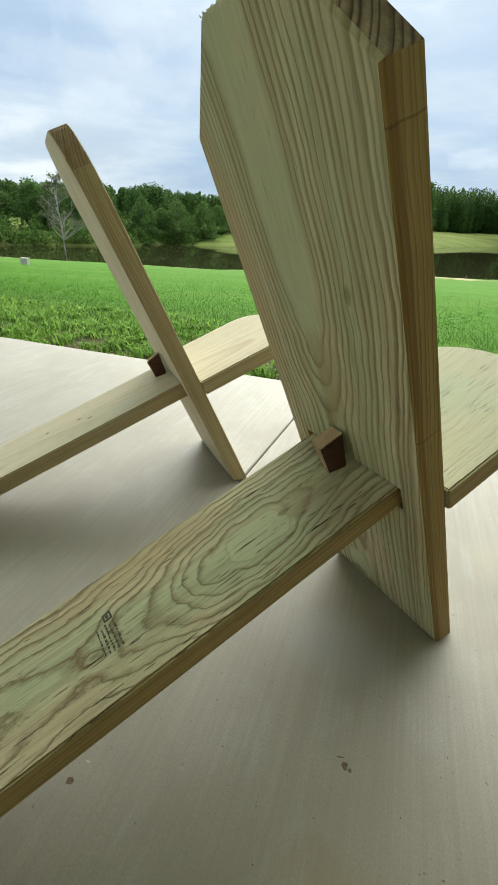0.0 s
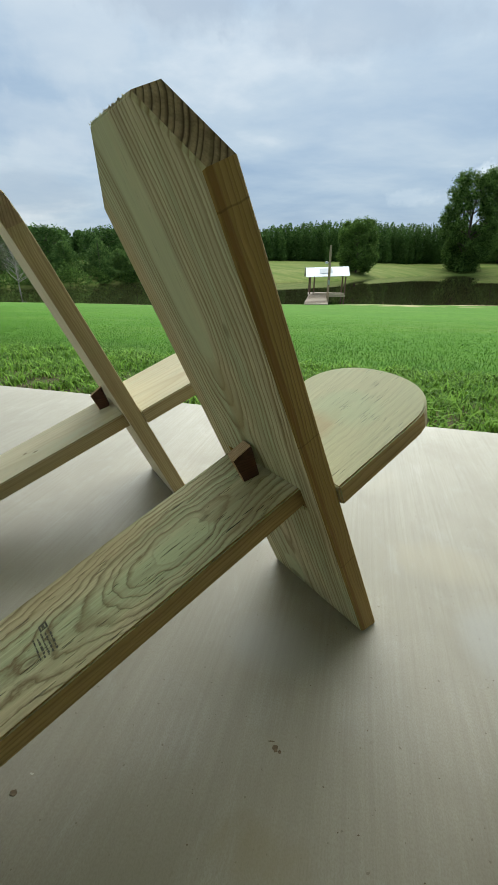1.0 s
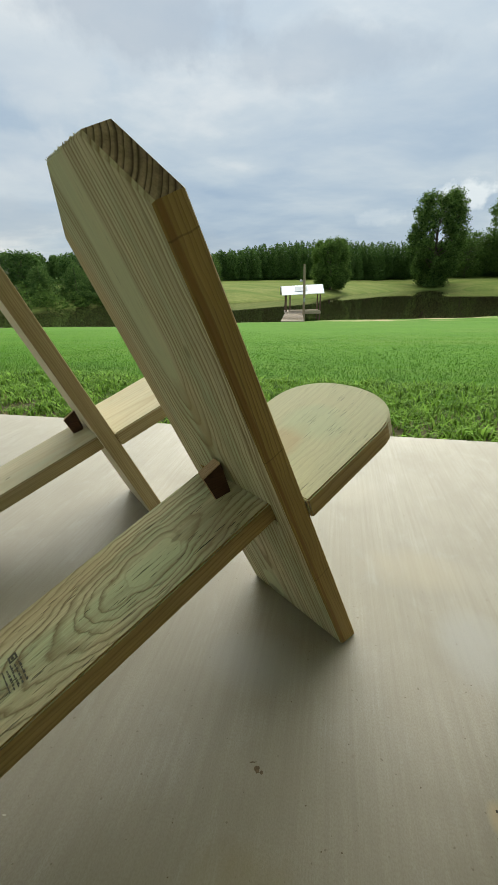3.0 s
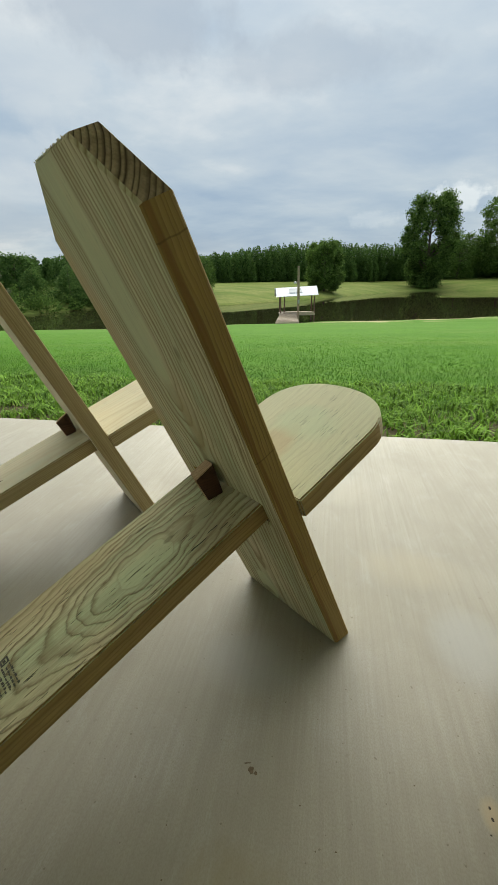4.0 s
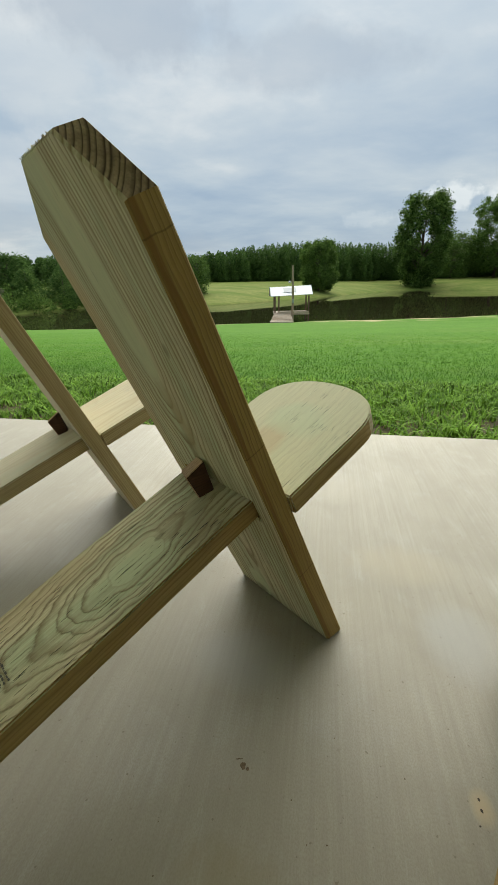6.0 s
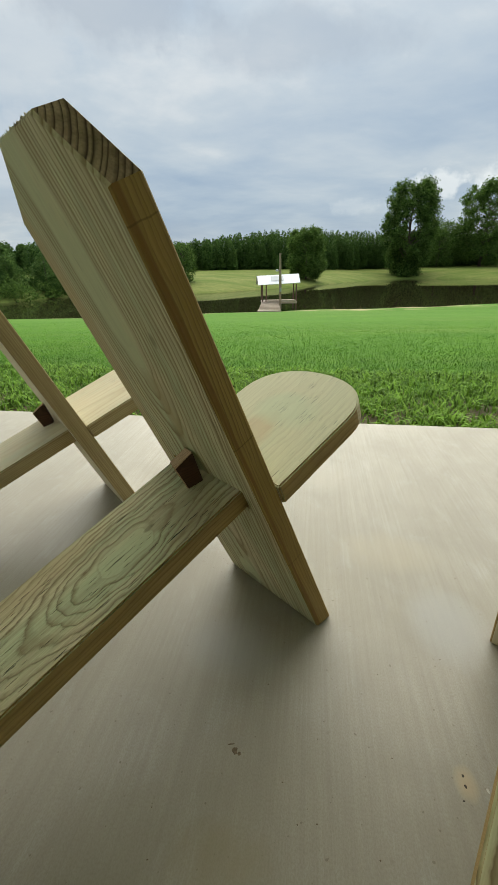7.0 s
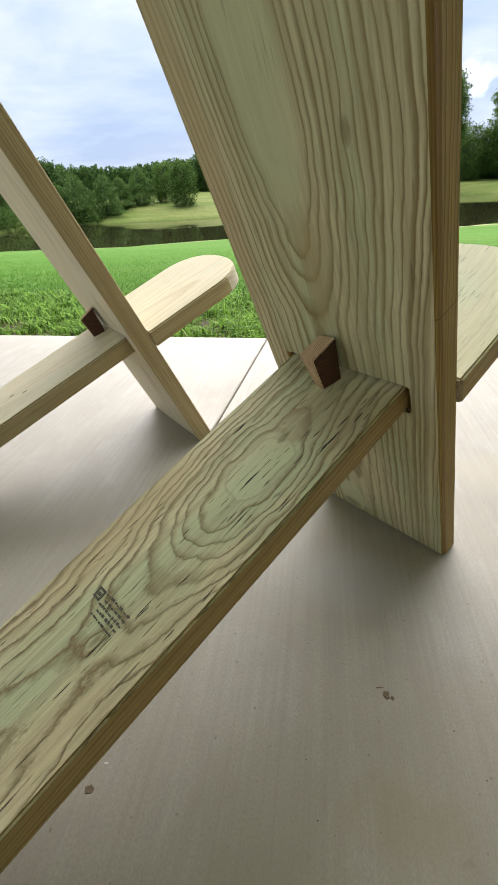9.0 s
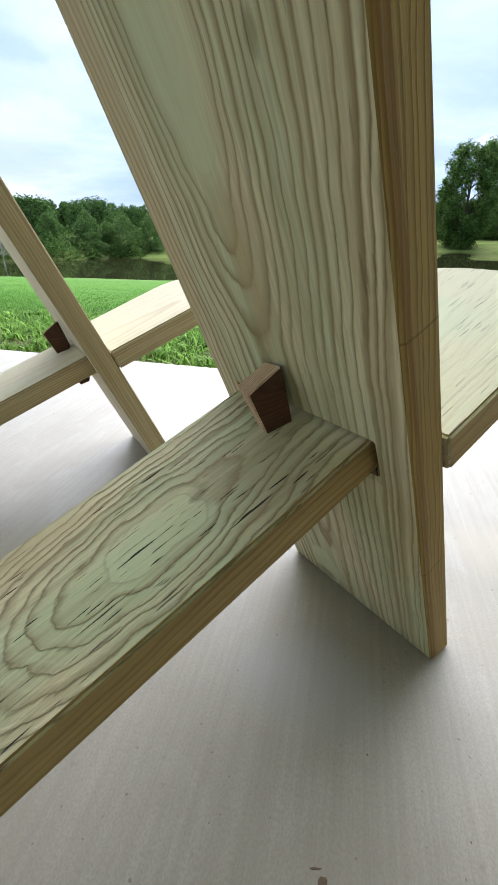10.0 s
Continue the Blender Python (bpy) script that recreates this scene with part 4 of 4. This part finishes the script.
for i, (x, y, h, wd) in enumerate([(-52, 70, 6.6, 10), (-44, 74, 6.8, 9), (-38, 80, 7.0, 9), (-60, 72, 6.8, 11), (-31, 90, 7.0, 9)]):
    broad_tree(x, y, h, wd, 9000, 0.22, "dark green broadleaf tree at the pond's side", low=0.03, seed=50 + i, mat=pine_m)


def dead_tree(x, y, height, seed):
    r = np.random.default_rng(seed)
    z = float(ground_height(np.array(x), np.array(y))) - 0.2
    tree = thing("bare_tree", pose(x, y, z), "half-bare grey tree with thin pale branches", "tree", "trees round the pond")
    bm = bmesh.new()
    tube(bm, [(0, 0, 0), (0.1, 0, height * 0.4), (-0.1, 0, height * 0.75), (0.15, 0, height)], [0.17, 0.12, 0.07, 0.02])
    cs, rs = [], []
    for i in range(46):
        h = height * r.uniform(0.18, 0.95)
        a = r.uniform(0, math.tau)
        L = height * r.uniform(0.16, 0.36) * (1.15 - h / height)
        e = Vector((math.cos(a) * L, math.sin(a) * L, h + L * r.uniform(0.4, 1.0)))
        m = Vector((e.x * 0.5, e.y * 0.5, h + (e.z - h) * 0.4))
        tube(bm, [(0, 0, h), m, e], [0.045, 0.03, 0.012], 5)
        for k in range(3):
            t = r.uniform(0.35, 0.9)
            b = m.lerp(e, t)
            tube(bm, [b, b + Vector(r.normal(size=3)) * 0.45 + Vector((0, 0, 0.35))], [0.018, 0.006], 4)
        cs.append(tuple(e)); rs.append((0.5, 0.5, 0.4))
    part("trunk", bm, dead_bark_m, tree)
    crown_part(tree, leaf_cloud(cs, rs, 3200, 0.11, sage_m, "crown"), "sparse greyish leaves")
    return tree


dead_tree(-32.0, 57.5, 10.0, 3)


def woods(name, rows_, material, label, leaves, leaf):
    vs = []
    for x, y, h, w_ in rows_:
        r = np.random.default_rng(int(abs(x * 13 + y * 7)) + 1)
        z = float(ground_height(np.array(x), np.array(y)))
        vs.append(cone_cloud(h, w_, leaves, leaf, r, 0.0, 0.58, 3) + np.array([x, y, z]))
    v = np.concatenate(vs)
    return tagged(new(name, mesh_from_arrays(name, v, np.arange(len(v)).reshape(-1, 3), material)), label, "woods", kind="stuff")


line = []
for k in range(3):
    for x in np.arange(-95, 135, 2.3) + k * 0.8:
        yy = np.interp(x, [-150, -60, -20, 10, 60, 190], [88, 92, 118, 138, 172, 180]) + k * 5
        line.append((x + rng.uniform(-0.6, 0.6), yy + rng.uniform(-2, 2), np.interp(x, [-60, -20, 0, 20, 60], [6.5, 6.1, 8.6, 11.5, 13.3]) * rng.uniform(0.92, 1.05) + k * 0.2, rng.uniform(5.0, 6.2)))
woods("far_woods", line, pine_m, "long dark green pine plantation behind the pond", 2300, 0.28)
under = [(x + rng.uniform(-1, 1), np.interp(x, far_x, far_y) + rng.uniform(0.2, 2.8), rng.uniform(1.6, 3.6), rng.uniform(2.5, 4.0)) for x in np.arange(-75, -20.5, 0.8)]
under += [(x + rng.uniform(-1, 1), np.interp(x, far_x, far_y) + rng.uniform(5, 12), rng.uniform(2.0, 3.6), rng.uniform(2.5, 4.0)) for x in np.arange(-75, -22, 1.2)]
woods("shore_bushes", under, oak_m, "dark bushes along the pond's wooded shore", 260, 0.2)

# ---- dock with roof ----
DOCK_Z = -2.55
dock = thing("boat_dock", pose(7.15, 46.2, 0, 0, 0, -4), "small timber dock with a white metal roof over the water", "dock")
bm = bmesh.new()
box(bm, -1.75, 2.0, -1.2, 1.6, DOCK_Z - 0.22, DOCK_Z, 0.02)
part("deck", bm, deck_wood, dock)
ramp = new("ramp")
ramp.parent = dock
for i in range(8):
    bm = bmesh.new()
    box(bm, -2.3 + i * 0.08, 0.0, -4.9 + i * 0.47, -4.435 + i * 0.47, DOCK_Z - 0.70 + i * 0.075, DOCK_Z - 0.56 + i * 0.075, 0.01)
    part("plank", bm, deck_wood, ramp)
for px_, py_ in ((-1.65, -1.1), (1.9, -1.1), (-1.65, 1.5), (1.9, 1.5), (-1.25, -1.1)):
    bm = bmesh.new()
    box(bm, px_ - 0.07, px_ + 0.07, py_ - 0.07, py_ + 0.07, LAKE - 0.8, -0.85, 0.01)
    part("post", bm, post_wood, dock)
bm = bmesh.new()
box(bm, -1.4, 1.9, -1.25, -1.15, DOCK_Z + 0.02, DOCK_Z + 0.14, 0.01)
part("kerb_rail", bm, deck_wood, dock)
for sgn, name in ((-1, "front"), (1, "rear")):
    bm = bmesh.new()
    box(bm, -2.15, 2.25, -1.75, 0.0, -0.02, 0.02)
    ob = part("roof_sheet", bm, roof_metal, dock, "white ribbed metal roof sheet")
    ob.matrix_basis = Matrix.Translation((0, 0.2, 0.02)) @ pose(0, 0, 0, 0, -2.2, 0) @ pose(0, 0, 0, 0, 0, 0 if sgn < 0 else 180) @ pose(0, 0, 0, 29, 0, 0)
    for i in range(12):
        rib = bmesh.new()
        box(rib, -2.1 + i * 0.39 - 0.015, -2.1 + i * 0.39 + 0.015, -1.74, 0.0, 0.018, 0.05)
        part("rib", rib, roof_metal, ob)
bm = bmesh.new()
box(bm, -0.75, 0.55, -1.2, -0.35, 0.055, 0.075)
ob = part("roof_patch", bm, roof_grey, dock, "grey panel on the roof")
ob.matrix_basis = Matrix.Translation((0, 0.2, 0.02)) @ pose(0, 0, 0, 0, -2.2, 0) @ pose(0, 0, 0, 29, 0, 0)

pole = thing("yard_light_pole", pose(7.05, 43.6, float(ground_height(np.array(7.05), np.array(43.6))) - 0.3), "weathered timber pole with a small yard lamp", "light pole")
bm = bmesh.new()
tube(bm, [(0, 0, 0), (0, 0, 3.0), (-0.06, 0, 5.75)], [0.15, 0.13, 0.10], 12)
part("shaft", bm, pole_wood, pole)
bm = bmesh.new()
tube(bm, [(-0.05, 0, 4.15), (-0.35, -0.05, 4.3)], [0.025, 0.025], 8)
part("arm", bm, lamp_grey, pole)
bm = bmesh.new()
tube(bm, [(-0.35, -0.05, 4.12), (-0.35, -0.05, 4.26), (-0.35, -0.05, 4.34)], [0.15, 0.13, 0.05], 12)
part("lamp_head", bm, lamp_grey, pole)
bm = bmesh.new(); box(bm, -0.09, 0.09, -0.2, -0.14, 2.2, 2.6, 0.01)
part("meter_box", bm, lamp_grey, pole)

marker = thing("marker_block", pose(-11.8, 18.0, float(ground_height(np.array(-11.8), np.array(18.0))) - 0.02), "small weathered pale block standing in the lawn", "block")
bm = bmesh.new(); box(bm, -0.16, 0.16, -0.12, 0.12, 0, 0.25, 0.02)
part("body", bm, block_m, marker)
bm = bmesh.new(); box(bm, -0.18, 0.18, -0.14, 0.14, 0.25, 0.28, 0.01)
part("cap", bm, block_m, marker)


# ---- marks on the slab and the stamp on the seat ----
def blot(cx, cy, rx, ry, z, seed, sides=14, rough=0.7):
    """A thin irregular patch lying on the slab."""
    r = random.Random(seed)
    bm = bmesh.new()
    ring = []
    for k in range(sides):
        a, q = math.tau * k / sides, r.uniform(rough, 1.05)
        ring.append((cx + math.cos(a) * rx * q, cy + math.sin(a) * ry * q))
    top = [bm.verts.new((x, y, z)) for x, y in ring]
    low = [bm.verts.new((cx + (x - cx) * 1.1, cy + (y - cy) * 1.1, 0.0002)) for x, y in ring]
    bm.faces.new(top)
    for k in range(sides):
        bm.faces.new((low[k], low[(k + 1) % sides], top[(k + 1) % sides], top[k]))
    return bm


def mark(name, x, y, rx, ry, material, seed, z=0.0005, label=""):
    ob = part(name, blot(0, 0, rx, ry, z, seed), material, floor, label)
    ob.matrix_basis = PORCH.inverted() @ Matrix.Translation((x, y, 0))
    return ob


mark("chip", 0.228, 0.487, 0.005, 0.006, chip_m, 1, label="small brown chip in the concrete")
mark("chip", 0.222, 0.498, 0.006, 0.001, chip_m, 2)
mark("chip", 0.235, 0.482, 0.003, 0.003, chip_m, 3)
mark("chip", 0.589, 0.416, 0.0020, 0.0022, soot_m, 5)
mark("chip", 0.585, 0.402, 0.0018, 0.0032, soot_m, 6)
mark("chip", 0.572, 0.384, 0.0018, 0.0014, soot_m, 7)
mark("flake", 0.616, 0.393, 0.002, 0.004, pale_chip_m, 8)
mark("chip", -0.176, 0.413, 0.006, 0.005, chip_m, 9)
mark("flake", -0.161, 0.439, 0.0035, 0.0016, pale_chip_m, 10)
for i, (x, y) in enumerate([(0.314, 0.379), (0.301, 0.434), (0.343, 0.377), (0.098, 0.42), (0.487, 0.451), (0.66, 0.62), (0.75, 0.86), (0.42, 0.33), (0.10, 0.36), (0.52, 0.60), (0.90, 1.05), (0.30, 0.60), (0.39, 0.52)]):
    mark("speck", x, y, 0.0009 + 0.0003 * (i % 3), 0.001, chip_m, 20 + i)

for i, (x, y) in enumerate([(-0.003, -0.29), (0.021, -0.261), (-0.016, -0.384)]):
    ob = part("knot", blot(0, 0, 0.0035, 0.006 + 0.002 * (i % 2), 0.0005, 60 + i, 10), knot_m, seat_b)
    ob.matrix_basis = Matrix.Translation((x, y, 0.0))

stamp = new("grade_stamp")
stamp.parent = seat_a
tagged(stamp, "faded dark ink stamp on the plank")
stamp.matrix_basis = Matrix.Translation((-0.030, -0.432, 0.0)) @ pose(0, 0, 0, 0, 0, 4)


def ink(x0, x1, y0, y1):
    bm = bmesh.new()
    box(bm, x0, x1, y0, y1, 0.0002, 0.0007)
    return part("ink_bar", bm, ink_m, stamp)


for a in ((0.0, 0.013, 0.0055, 0.008), (0.0, 0.013, -0.005, -0.0025), (0.0, 0.0025, -0.0025, 0.0055), (0.0105, 0.013, -0.0025, 0.0055), (0.004, 0.009, -0.0008, 0.0032)):
    ink(*a)
rnd = random.Random(4)
for row in range(5):
    x = 0.016 + (0.004 if row % 2 else 0)
    while x < 0.062:
        w_ = rnd.uniform(0.002, 0.006)
        ink(x, x + w_, 0.006 - row * 0.0062, 0.0075 - row * 0.0062 + rnd.uniform(0, 0.0018))
        x += w_ + rnd.uniform(0.0012, 0.003)
